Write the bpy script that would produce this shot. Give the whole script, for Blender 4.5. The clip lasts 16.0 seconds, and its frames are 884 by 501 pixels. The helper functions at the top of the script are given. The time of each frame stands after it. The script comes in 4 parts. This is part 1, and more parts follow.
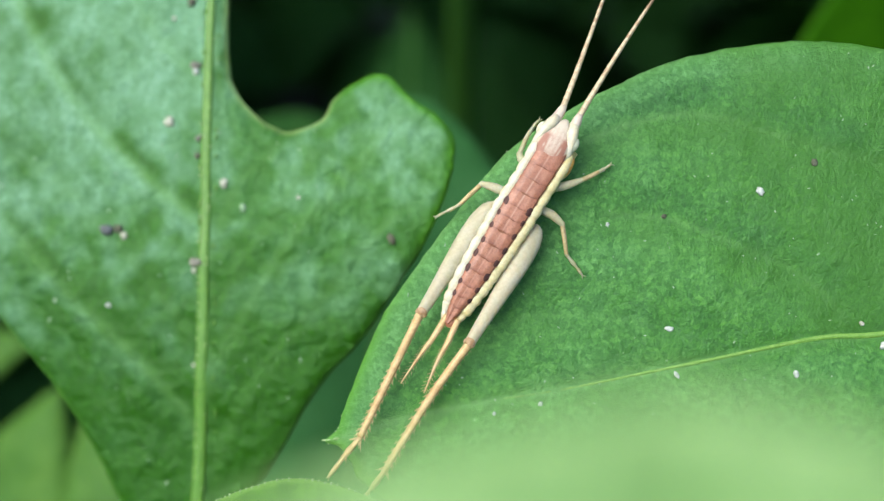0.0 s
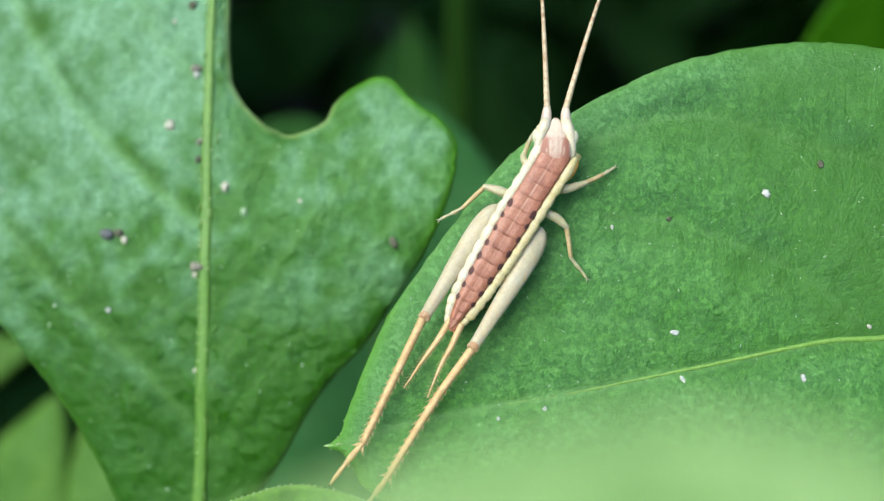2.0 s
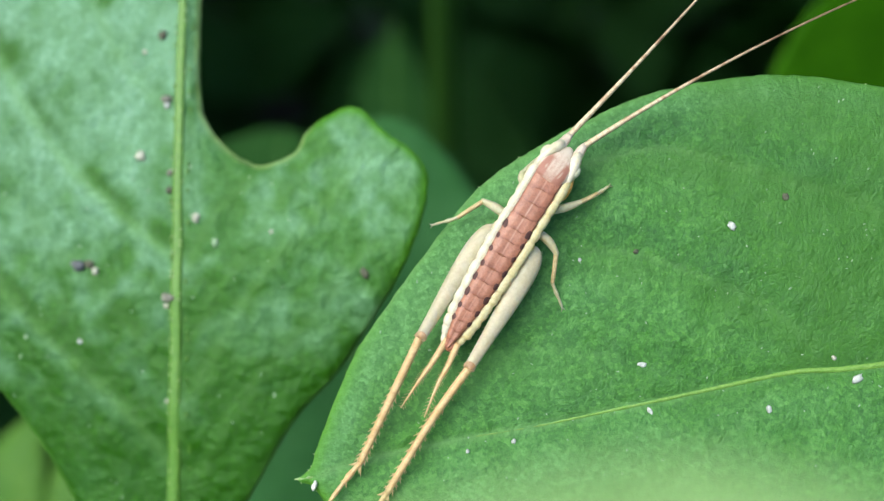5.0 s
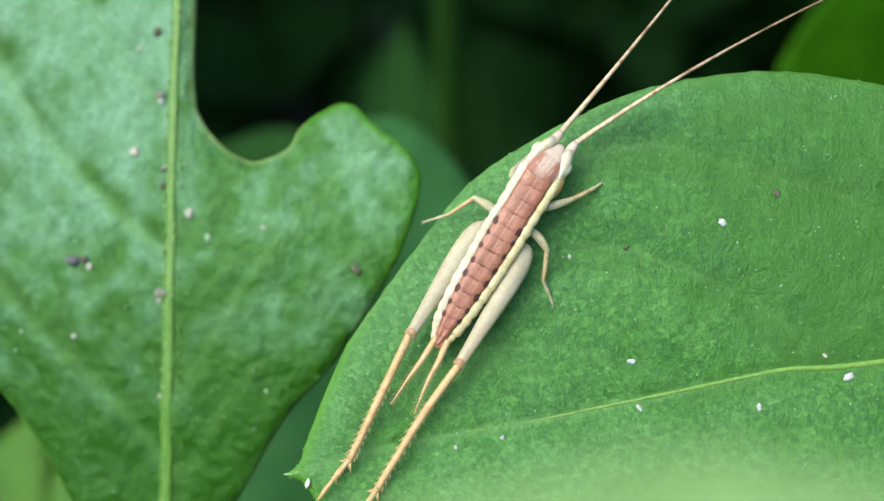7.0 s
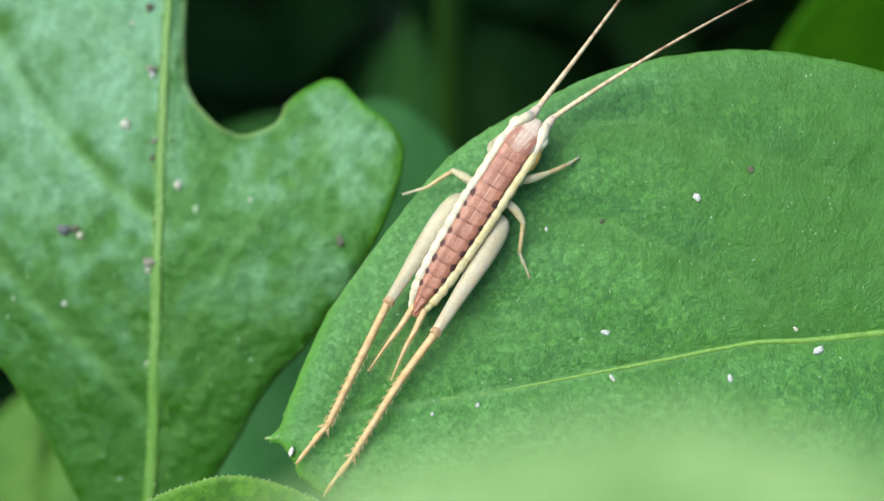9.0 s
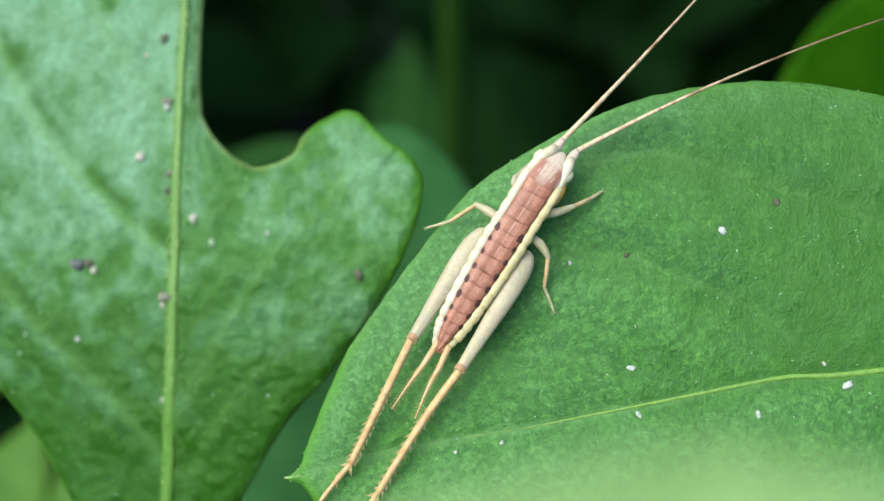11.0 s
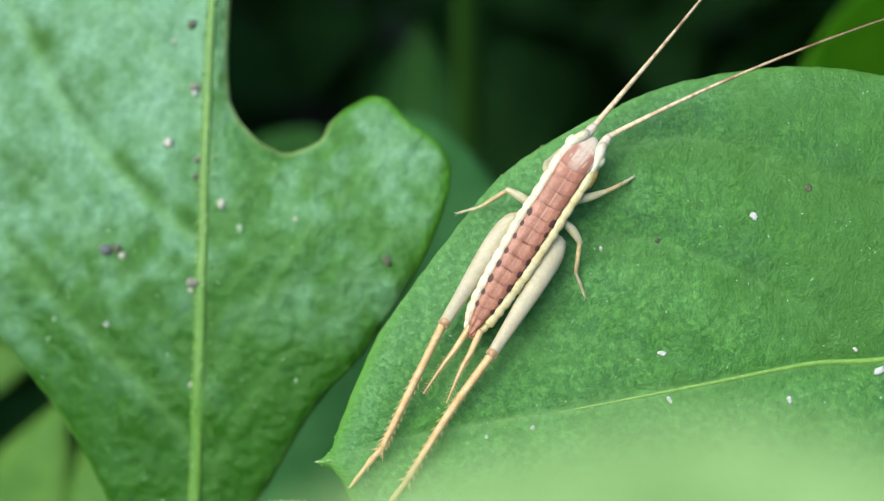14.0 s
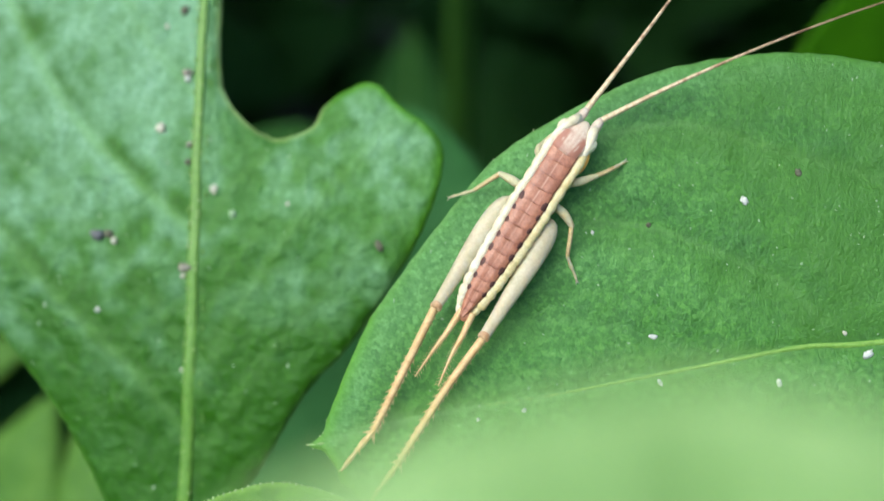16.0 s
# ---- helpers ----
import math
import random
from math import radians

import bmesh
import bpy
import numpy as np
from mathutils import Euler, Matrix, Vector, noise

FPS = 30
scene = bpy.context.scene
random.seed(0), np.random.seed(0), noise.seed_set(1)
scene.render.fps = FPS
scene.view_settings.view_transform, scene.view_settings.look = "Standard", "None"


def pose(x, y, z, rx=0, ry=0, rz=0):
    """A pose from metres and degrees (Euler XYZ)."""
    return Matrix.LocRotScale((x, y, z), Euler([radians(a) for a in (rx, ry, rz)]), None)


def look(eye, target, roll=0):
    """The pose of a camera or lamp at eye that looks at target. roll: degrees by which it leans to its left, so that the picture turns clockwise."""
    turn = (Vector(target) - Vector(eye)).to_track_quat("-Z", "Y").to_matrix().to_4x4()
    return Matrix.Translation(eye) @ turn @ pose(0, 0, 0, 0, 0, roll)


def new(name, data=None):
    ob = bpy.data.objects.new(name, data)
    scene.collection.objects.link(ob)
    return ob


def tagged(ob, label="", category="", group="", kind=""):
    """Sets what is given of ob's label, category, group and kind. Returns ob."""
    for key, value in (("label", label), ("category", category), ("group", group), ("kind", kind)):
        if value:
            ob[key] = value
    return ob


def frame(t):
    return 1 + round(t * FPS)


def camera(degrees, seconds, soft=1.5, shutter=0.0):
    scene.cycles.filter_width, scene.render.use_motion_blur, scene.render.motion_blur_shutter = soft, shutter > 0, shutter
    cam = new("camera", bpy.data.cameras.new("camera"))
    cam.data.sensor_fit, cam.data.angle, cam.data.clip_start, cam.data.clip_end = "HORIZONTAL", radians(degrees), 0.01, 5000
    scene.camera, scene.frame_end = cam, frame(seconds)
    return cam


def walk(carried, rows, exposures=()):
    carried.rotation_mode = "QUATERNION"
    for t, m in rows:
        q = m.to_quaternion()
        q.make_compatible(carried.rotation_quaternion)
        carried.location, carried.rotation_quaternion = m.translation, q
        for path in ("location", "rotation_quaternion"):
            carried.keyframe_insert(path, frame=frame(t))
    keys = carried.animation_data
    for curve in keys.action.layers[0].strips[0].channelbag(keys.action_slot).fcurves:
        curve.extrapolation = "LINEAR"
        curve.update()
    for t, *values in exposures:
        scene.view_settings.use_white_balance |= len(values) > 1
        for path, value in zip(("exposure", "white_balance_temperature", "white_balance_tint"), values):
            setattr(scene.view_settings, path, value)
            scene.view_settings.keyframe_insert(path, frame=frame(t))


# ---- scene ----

MM = 0.001

# ---- camera: hand-held close-up, about five centimetres over the leaf ----
cam = camera(50, 16.0, soft=1.3, shutter=0.5)
cam.data.dof.use_dof = True
cam.data.dof.focus_distance = 0.0478
cam.data.dof.aperture_fstop = 20.0
PATH = [
    (0.0, -0.00122, -0.03254, 0.33802, 39.641, -0.149, -0.242),
    (0.5, -0.00078, -0.03250, 0.33785, 39.493, -0.123, -0.182),
    (1.0, -0.00111, -0.03256, 0.33814, 39.619, -0.231, -0.472),
    (1.5, -0.00145, -0.03225, 0.33806, 39.932, 0.097, -0.281),
    (2.0, -0.00136, -0.03239, 0.33758, 40.043, -0.050, -0.324),
    (2.5, -0.00138, -0.03238, 0.33783, 40.007, -0.031, -0.311),
    (3.0, -0.00098, -0.03202, 0.33850, 39.461, 0.179, -0.249),
    (3.5, -0.00141, -0.03241, 0.33752, 39.535, -0.033, -0.192),
    (4.0, -0.00236, -0.03019, 0.33905, 37.515, -0.502, -1.142),
    (4.5, -0.00037, -0.03126, 0.33851, 39.705, 0.379, 0.295),
    (5.0, -0.00031, -0.03107, 0.33899, 39.813, -0.347, -1.010),
    (5.2, 0.00060, -0.03125, 0.33877, 39.992, 0.223, -0.195),
    (7.3, 0.00111, -0.03141, 0.33872, 39.996, 0.113, -0.324),
    (7.5, 0.00132, -0.03159, 0.33782, 39.746, -0.077, -0.286),
    (8.0, 0.00165, -0.03204, 0.33765, 39.853, -0.164, -0.129),
    (8.5, 0.00089, -0.03237, 0.33801, 39.372, -0.140, -0.083),
    (9.0, 0.00255, -0.03304, 0.33867, 39.791, 0.126, 0.675),
    (9.2, 0.00128, -0.03297, 0.33838, 40.229, -0.169, 0.187),
    (11.3, 0.00106, -0.03185, 0.33877, 40.812, 0.140, 0.271),
    (11.5, 0.00098, -0.03186, 0.33862, 40.404, 0.154, 0.341),
    (12.0, 0.00086, -0.03217, 0.33870, 40.656, 0.232, 0.436),
    (12.5, 0.00009, -0.03224, 0.33786, 40.273, 0.078, 0.416),
    (13.0, 0.00010, -0.03265, 0.33725, 40.713, -0.296, 0.422),
    (13.5, -0.00010, -0.03220, 0.33826, 40.316, -0.023, 0.414),
    (14.0, -0.00023, -0.03222, 0.33855, 40.351, 0.237, 0.500),
    (14.5, 0.00002, -0.03249, 0.33841, 40.655, 0.189, 0.432),
    (15.0, 0.00081, -0.03226, 0.33877, 40.642, 0.164, 0.381),
    (15.5, -0.00002, -0.03267, 0.33942, 40.975, 0.409, 0.508),
    (16.0, -0.00031, -0.03312, 0.33796, 40.597, -0.315, 0.265),
]
walk(cam, [(t, pose(x, y, z, rx, ry, rz)) for t, x, y, z, rx, ry, rz in PATH])

# ---- light: bright overcast sky, soft sun from the upper left ----
SUN_TO = Vector((-0.50, -0.18, 0.85)).normalized()
world = bpy.data.worlds.new("world")
scene.world = world
world.use_nodes = True
wn = world.node_tree.nodes
sky = wn.new("ShaderNodeTexSky")
sky.sky_type, sky.sun_disc = "NISHITA", False
sky.air_density, sky.dust_density, sky.ozone_density = 0.85, 2.0, 0.8
sky.sun_elevation = math.asin(SUN_TO.z)
sky.sun_rotation = math.atan2(SUN_TO.x, SUN_TO.y)
wn["Background"].inputs["Strength"].default_value = 0.145
world.node_tree.links.new(sky.outputs["Color"], wn["Background"].inputs["Color"])
sun_data = bpy.data.lights.new("sun", "SUN")
sun_data.energy, sun_data.angle, sun_data.color = 1.5, radians(58), (1.0, 0.99, 0.95)
sun = new("sun", sun_data)
sun.matrix_world = look(SUN_TO * 3, (0, 0, 0))
scene.view_settings.exposure = 1.40


# ---- materials ----
def nodes_of(name):
    m = bpy.data.materials.new(name)
    m.use_nodes = True
    t = m.node_tree
    return m, t, t.nodes["Principled BSDF"], t.nodes["Material Output"]


def add(t, kind, ins=None, **props):
    n = t.nodes.new(kind)
    for k, v in props.items():
        if k == "op":
            n.operation = v
        elif k == "feature":
            n.feature = v
        elif k == "blend":
            n.blend_type = v
    for k, v in (ins or {}).items():
        if isinstance(v, bpy.types.NodeSocket):
            t.links.new(v, n.inputs[k])
        else:
            n.inputs[k].default_value = v
    return n


def mm_coords(t):
    """Object coordinates in millimetres."""
    c = t.nodes.new("ShaderNodeTexCoord")
    s = add(t, "ShaderNodeVectorMath", {0: c.outputs["Object"], 1: (1000, 1000, 1000)}, op="MULTIPLY")
    return s.outputs[0]


def ramp(t, fac, stops):
    r = t.nodes.new("ShaderNodeValToRGB")
    while len(r.color_ramp.elements) < len(stops):
        r.color_ramp.elements.new(0.5)
    for e, (p, c) in zip(r.color_ramp.elements, stops):
        e.position, e.color = p, (*c, 1)
    t.links.new(fac, r.inputs["Fac"])
    return r.outputs["Color"]


def mix(t, fac, a, b, blend="MIX"):
    m = add(t, "ShaderNodeMixRGB", {"Fac": fac, "Color1": a, "Color2": b}, blend=blend)
    return m.outputs["Color"]


def rgba(c):
    return (*c, 1.0)


def leaf_material(name, deep, mid, pale, vein_col, rough=0.42, translucent=0.22, relief=0.5, cell=4.6, mottling=0.55, gloss=0.6, swell=0.5, edge=0.35, vein=0.5, spot=0.5, wax=0.0, pucker=0.0, deep_green=(0.014, 0.11, 0.002), sheen=(0.80, 1.0, 0.92), sheen_paint=None, rim=(0.075, 0.27, 0.008)):
    """A leaf's skin: mottled green, paler along the veins and the margin, with swollen cells and a faint net of small veins."""
    m, t, p, out = nodes_of(name)
    co = mm_coords(t)
    warp = add(t, "ShaderNodeTexNoise", {"Vector": co, "Scale": 2.0, "Detail": 2.0})
    wv = add(t, "ShaderNodeVectorMath", {0: warp.outputs["Color"], 1: (0.25, 0.25, 0.0)}, op="MULTIPLY")
    cw = add(t, "ShaderNodeVectorMath", {0: co, 1: wv.outputs[0]}, op="ADD").outputs[0]
    big = add(t, "ShaderNodeTexNoise", {"Vector": co, "Scale": 0.16, "Detail": 4.0, "Roughness": 0.6})
    mid_n = add(t, "ShaderNodeTexNoise", {"Vector": co, "Scale": 0.75, "Detail": 6.0, "Roughness": 0.65})
    fine = add(t, "ShaderNodeTexNoise", {"Vector": co, "Scale": 7.0, "Detail": 4.0, "Roughness": 0.75})
    bead = add(t, "ShaderNodeTexVoronoi", {"Vector": cw, "Scale": cell, "Randomness": 1.0}, feature="F1")
    tint = add(t, "ShaderNodeTexVoronoi", {"Vector": cw, "Scale": cell * 0.8, "Randomness": 1.0}, feature="F1")
    net_v = add(t, "ShaderNodeTexVoronoi", {"Vector": cw, "Scale": 0.9, "Randomness": 1.0}, feature="DISTANCE_TO_EDGE")
    base = ramp(t, big.outputs["Fac"], [(0.34, deep), (0.5, mid), (0.68, pale)])
    blot = ramp(t, mid_n.outputs["Fac"], [(0.34, deep), (0.52, mid), (0.70, pale)])
    col = mix(t, mottling, base, blot)
    # These two masks put darker green and pale sky sheen into the colour.
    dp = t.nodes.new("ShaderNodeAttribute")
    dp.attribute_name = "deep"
    col = mix(t, dp.outputs["Fac"], col, rgba(deep_green))
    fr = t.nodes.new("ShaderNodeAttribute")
    fr.attribute_name = "pale_sheen"
    col = mix(t, fr.outputs["Fac"], col, rgba(sheen_paint or pale))
    tone = add(t, "ShaderNodeSeparateXYZ", {0: tint.outputs["Color"]}).outputs[0]
    col = mix(t, spot * 0.65, col, ramp(t, tone, [(0.0, (0.50, 0.62, 0.48)), (0.55, (1.0, 1.0, 1.0)), (1.0, (1.75, 1.48, 1.9))]), "MULTIPLY")
    col = mix(t, spot * 0.8, col, ramp(t, fine.outputs["Fac"], [(0.36, (0.62, 0.70, 0.58)), (0.54, (1, 1, 1)), (0.70, (1.5, 1.34, 1.5))]), "MULTIPLY")
    clump = add(t, "ShaderNodeTexNoise", {"Vector": cw, "Scale": 2.6, "Detail": 3.0, "Roughness": 0.6})
    col = mix(t, spot * 0.7, col, ramp(t, clump.outputs["Fac"], [(0.36, (0.66, 0.78, 0.60)), (0.5, (1, 1, 1)), (0.66, (1.35, 1.22, 1.42))]), "MULTIPLY")
    col = mix(t, 0.3, col, ramp(t, net_v.outputs["Distance"], [(0.0, (0.80, 0.86, 0.72)), (0.06, (1, 1, 1)), (1.0, (1.04, 1.02, 1.06))]), "MULTIPLY")
    at = t.nodes.new("ShaderNodeAttribute")
    at.attribute_name = "vein"
    vfac = add(t, "ShaderNodeMath", {0: at.outputs["Fac"], 1: vein}, op="MULTIPLY").outputs[0]
    col = mix(t, vfac, col, rgba(vein_col))
    ed = t.nodes.new("ShaderNodeAttribute")
    ed.attribute_name = "margin"
    efac = add(t, "ShaderNodeMath", {0: ed.outputs["Fac"], 1: edge}, op="MULTIPLY").outputs[0]
    col = mix(t, efac, col, rgba(vein_col))
    for attr, paint in (("yellow_green", (0.040, 0.148, 0.009)), ("rim_green", rim), ("scar", (0.30, 0.43, 0.14))):
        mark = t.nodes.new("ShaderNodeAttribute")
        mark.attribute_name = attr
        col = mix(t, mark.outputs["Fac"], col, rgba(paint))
    t.links.new(col, p.inputs["Base Color"])
    rr = add(t, "ShaderNodeMapRange", {"Value": mid_n.outputs["Fac"], "From Min": 0.3, "From Max": 0.7, "To Min": rough + 0.12, "To Max": rough - 0.08})
    t.links.new(rr.outputs[0], p.inputs["Roughness"])
    p.inputs["Specular IOR Level"].default_value = gloss
    p.inputs["Specular Tint"].default_value = (*sheen, 1)
    p.inputs["Coat Weight"].default_value = wax
    p.inputs["Coat Roughness"].default_value = 0.42
    net2 = add(t, "ShaderNodeTexVoronoi", {"Vector": cw, "Scale": 2.1, "Randomness": 1.0}, feature="DISTANCE_TO_EDGE")
    n1 = add(t, "ShaderNodeMapRange", {"Value": net_v.outputs["Distance"], "From Min": 0.0, "From Max": 0.35, "To Min": 0.0, "To Max": 1.0})
    n2 = add(t, "ShaderNodeMapRange", {"Value": net2.outputs["Distance"], "From Min": 0.0, "From Max": 0.35, "To Min": 0.0, "To Max": 0.4})
    n1.interpolation_type = n2.interpolation_type = "SMOOTHERSTEP"
    nn = add(t, "ShaderNodeMath", {0: n1.outputs[0], 1: n2.outputs[0]}, op="ADD")
    nm = add(t, "ShaderNodeMath", {0: nn.outputs[0], 1: big.outputs["Fac"]}, op="MULTIPLY")
    b0 = add(t, "ShaderNodeBump", {"Height": nm.outputs[0], "Strength": pucker, "Distance": 0.0002})
    dent = add(t, "ShaderNodeTexNoise", {"Vector": co, "Scale": 0.75, "Detail": 1.5, "Roughness": 0.5})
    b1 = add(t, "ShaderNodeBump", {"Normal": b0.outputs["Normal"], "Height": dent.outputs["Fac"], "Strength": swell, "Distance": 0.0012})
    grit = add(t, "ShaderNodeTexNoise", {"Vector": co, "Scale": 15.0, "Detail": 2.0, "Roughness": 0.6})
    hb = add(t, "ShaderNodeMath", {0: bead.outputs["Distance"], 1: -0.6}, op="MULTIPLY")
    hs = add(t, "ShaderNodeMath", {0: fine.outputs["Fac"], 1: 0.35}, op="MULTIPLY")
    hg = add(t, "ShaderNodeMath", {0: grit.outputs["Fac"], 1: hs.outputs[0]}, op="ADD")
    hf = add(t, "ShaderNodeMath", {0: hg.outputs[0], 1: hb.outputs[0]}, op="ADD")
    b2 = add(t, "ShaderNodeBump", {"Height": hf.outputs[0], "Strength": relief, "Distance": 0.00010, "Normal": b1.outputs["Normal"]})
    t.links.new(b2.outputs["Normal"], p.inputs["Normal"])
    tr = add(t, "ShaderNodeBsdfTranslucent", {"Color": mix(t, 0.75, col, (1.3, 1.5, 0.35, 1), "MULTIPLY")})
    ms = add(t, "ShaderNodeMixShader", {0: translucent, 1: p.outputs[0], 2: tr.outputs[0]})
    t.links.new(ms.outputs[0], out.inputs["Surface"])
    return m


def skin_material(name, dark, light, rough=0.4, scale=2.5, fine=9.0, relief=0.25, sub=0.0, grain=0.5, clear=0.0):
    """Insect cuticle, soil grains or crumbs: two scales of mottling and a fine bump."""
    m, t, p, out = nodes_of(name)
    co = mm_coords(t)
    a = add(t, "ShaderNodeTexNoise", {"Vector": co, "Scale": scale, "Detail": 4.0, "Roughness": 0.6})
    f = add(t, "ShaderNodeTexNoise", {"Vector": co, "Scale": fine, "Detail": 3.0, "Roughness": 0.6})
    col = ramp(t, a.outputs["Fac"], [(0.32, dark), (0.68, light)])
    g = ramp(t, f.outputs["Fac"], [(0.35, (0.75, 0.72, 0.7)), (0.6, (1.12, 1.12, 1.1))])
    col = mix(t, grain, col, g, "MULTIPLY")
    t.links.new(col, p.inputs["Base Color"])
    p.inputs["Roughness"].default_value = rough
    b = add(t, "ShaderNodeBump", {"Height": f.outputs["Fac"], "Strength": relief, "Distance": 0.00008})
    t.links.new(b.outputs["Normal"], p.inputs["Normal"])
    if sub:
        p.inputs["Subsurface Weight"].default_value = sub
        p.inputs["Subsurface Radius"].default_value = (0.0006, 0.0004, 0.0002)
        p.inputs["Subsurface Scale"].default_value = 1.0
    if clear:
        tr = add(t, "ShaderNodeBsdfTranslucent", {"Color": mix(t, 1.0, col, (1.5, 1.5, 1.35, 1), "MULTIPLY")})
        ms = add(t, "ShaderNodeMixShader", {0: clear, 1: p.outputs[0], 2: tr.outputs[0]})
        t.links.new(ms.outputs[0], out.inputs["Surface"])
    return m


def plate_material(name, dark, light, low, high, rough=0.4):
    """Patterned cuticle: mottled ground, with the attribute "dark" towards low and the attribute "pale" towards high."""
    m, t, p, out = nodes_of(name)
    co = mm_coords(t)
    a = add(t, "ShaderNodeTexNoise", {"Vector": co, "Scale": 2.4, "Detail": 4.0, "Roughness": 0.6})
    f = add(t, "ShaderNodeTexNoise", {"Vector": co, "Scale": 10.0, "Detail": 3.0, "Roughness": 0.65})
    col = ramp(t, a.outputs["Fac"], [(0.34, dark), (0.66, light)])
    col = mix(t, 0.7, col, ramp(t, f.outputs["Fac"], [(0.34, (0.72, 0.66, 0.64)), (0.5, (1, 1, 1)), (0.66, (1.22, 1.2, 1.2))]), "MULTIPLY")
    own = add(t, "ShaderNodeObjectInfo")
    col = mix(t, 0.35, col, ramp(t, own.outputs["Random"], [(0.0, (0.78, 0.72, 0.70)), (1.0, (1.2, 1.22, 1.24))]), "MULTIPLY")
    for attr, paint in (("dark", low), ("pale", high)):
        n = t.nodes.new("ShaderNodeAttribute")
        n.attribute_name = attr
        col = mix(t, n.outputs["Fac"], col, rgba(paint))
    t.links.new(col, p.inputs["Base Color"])
    p.inputs["Roughness"].default_value = rough
    p.inputs["Subsurface Weight"].default_value = 0.25
    p.inputs["Subsurface Radius"].default_value = (0.0005, 0.0003, 0.0002)
    p.inputs["Subsurface Scale"].default_value = 1.0
    b = add(t, "ShaderNodeBump", {"Height": f.outputs["Fac"], "Strength": 0.3, "Distance": 0.00006})
    t.links.new(b.outputs["Normal"], p.inputs["Normal"])
    return m


def banded_material(name, pale, ring, rough=0.45):
    """Antenna: pale straw with darker rings, closer and darker towards the tip."""
    m, t, p, out = nodes_of(name)
    co = mm_coords(t)
    sx = add(t, "ShaderNodeSeparateXYZ", {0: co}).outputs[0]
    fine = add(t, "ShaderNodeMath", {0: add(t, "ShaderNodeMath", {0: sx, 1: 2.9}, op="MULTIPLY").outputs[0]}, op="FRACT")
    run = add(t, "ShaderNodeCombineXYZ", {0: sx})
    wide = add(t, "ShaderNodeTexNoise", {"Vector": run.outputs[0], "Scale": 1.0, "Detail": 3.0, "Roughness": 0.6})
    skin = add(t, "ShaderNodeTexNoise", {"Vector": co, "Scale": 4.0, "Detail": 3.0})
    c1 = ramp(t, fine.outputs[0], [(0.0, ring), (0.10, ring), (0.22, pale), (0.9, pale)])
    c2 = ramp(t, wide.outputs["Fac"], [(0.34, (0.30, 0.21, 0.16)), (0.44, (0.66, 0.55, 0.47)), (0.50, (1, 1, 1)), (0.95, (1, 1, 1))])
    c1 = mix(t, 0.7, c1, ramp(t, skin.outputs["Fac"], [(0.36, (0.72, 0.64, 0.56)), (0.55, (1, 1, 1)), (0.8, (1.08, 1.08, 1.08))]), "MULTIPLY")
    near = add(t, "ShaderNodeMapRange", {"Value": sx, "From Min": 0.6, "From Max": 4.0, "To Min": 0.2, "To Max": 1.0})
    col = mix(t, near.outputs[0], c1, c2, "MULTIPLY")
    along = add(t, "ShaderNodeMapRange", {"Value": sx, "From Min": 4.0, "From Max": 13.5, "To Min": 0.0, "To Max": 0.97})
    col = mix(t, along.outputs[0], col, mix(t, 1.0, c2, (0.19, 0.115, 0.06, 1), "MULTIPLY"))
    t.links.new(col, p.inputs["Base Color"])
    p.inputs["Roughness"].default_value = rough
    return m


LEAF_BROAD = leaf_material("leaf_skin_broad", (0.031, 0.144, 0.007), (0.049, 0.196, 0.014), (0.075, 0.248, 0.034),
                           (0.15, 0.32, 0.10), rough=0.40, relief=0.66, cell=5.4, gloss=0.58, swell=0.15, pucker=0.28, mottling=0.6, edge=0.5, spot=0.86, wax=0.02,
                           sheen=(0.68, 1.0, 0.82), deep_green=(0.028, 0.122, 0.019), sheen_paint=(0.084, 0.248, 0.060))
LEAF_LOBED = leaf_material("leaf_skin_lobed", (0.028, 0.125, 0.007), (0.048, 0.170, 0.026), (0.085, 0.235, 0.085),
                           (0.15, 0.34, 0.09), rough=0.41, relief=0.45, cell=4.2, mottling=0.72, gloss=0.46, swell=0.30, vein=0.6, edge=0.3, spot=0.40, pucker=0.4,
                           deep_green=(0.017, 0.098, 0.0006), sheen=(0.62, 1.0, 0.58), sheen_paint=(0.160, 0.340, 0.195), rim=(0.060, 0.225, 0.008))
LEAF_YOUNG = leaf_material("leaf_skin_young", (0.026, 0.115, 0.002), (0.050, 0.175, 0.005), (0.100, 0.255, 0.020),
                           (0.20, 0.40, 0.07), rough=0.5, relief=0.9, cell=3.0, edge=0.8, vein=0.0, gloss=0.35, spot=0.8, swell=0.5)
LEAF_LIME = leaf_material("leaf_skin_lime", (0.145, 0.29, 0.070), (0.18, 0.34, 0.09), (0.23, 0.39, 0.13),
                          (0.30, 0.48, 0.15), rough=0.5, relief=0.3, mottling=0.3, swell=0.3)
LEAF_BLUE = leaf_material("leaf_skin_bluish", (0.026, 0.130, 0.024), (0.036, 0.165, 0.034), (0.052, 0.200, 0.046),
                          (0.06, 0.17, 0.05), rough=0.6, relief=0.2, mottling=0.3, gloss=0.3, swell=0.1)
# the next three greens are darkened to stand in for deep shade
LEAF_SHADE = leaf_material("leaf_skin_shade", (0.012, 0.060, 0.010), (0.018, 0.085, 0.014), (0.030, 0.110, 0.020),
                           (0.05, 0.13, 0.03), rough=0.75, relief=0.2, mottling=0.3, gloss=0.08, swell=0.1)
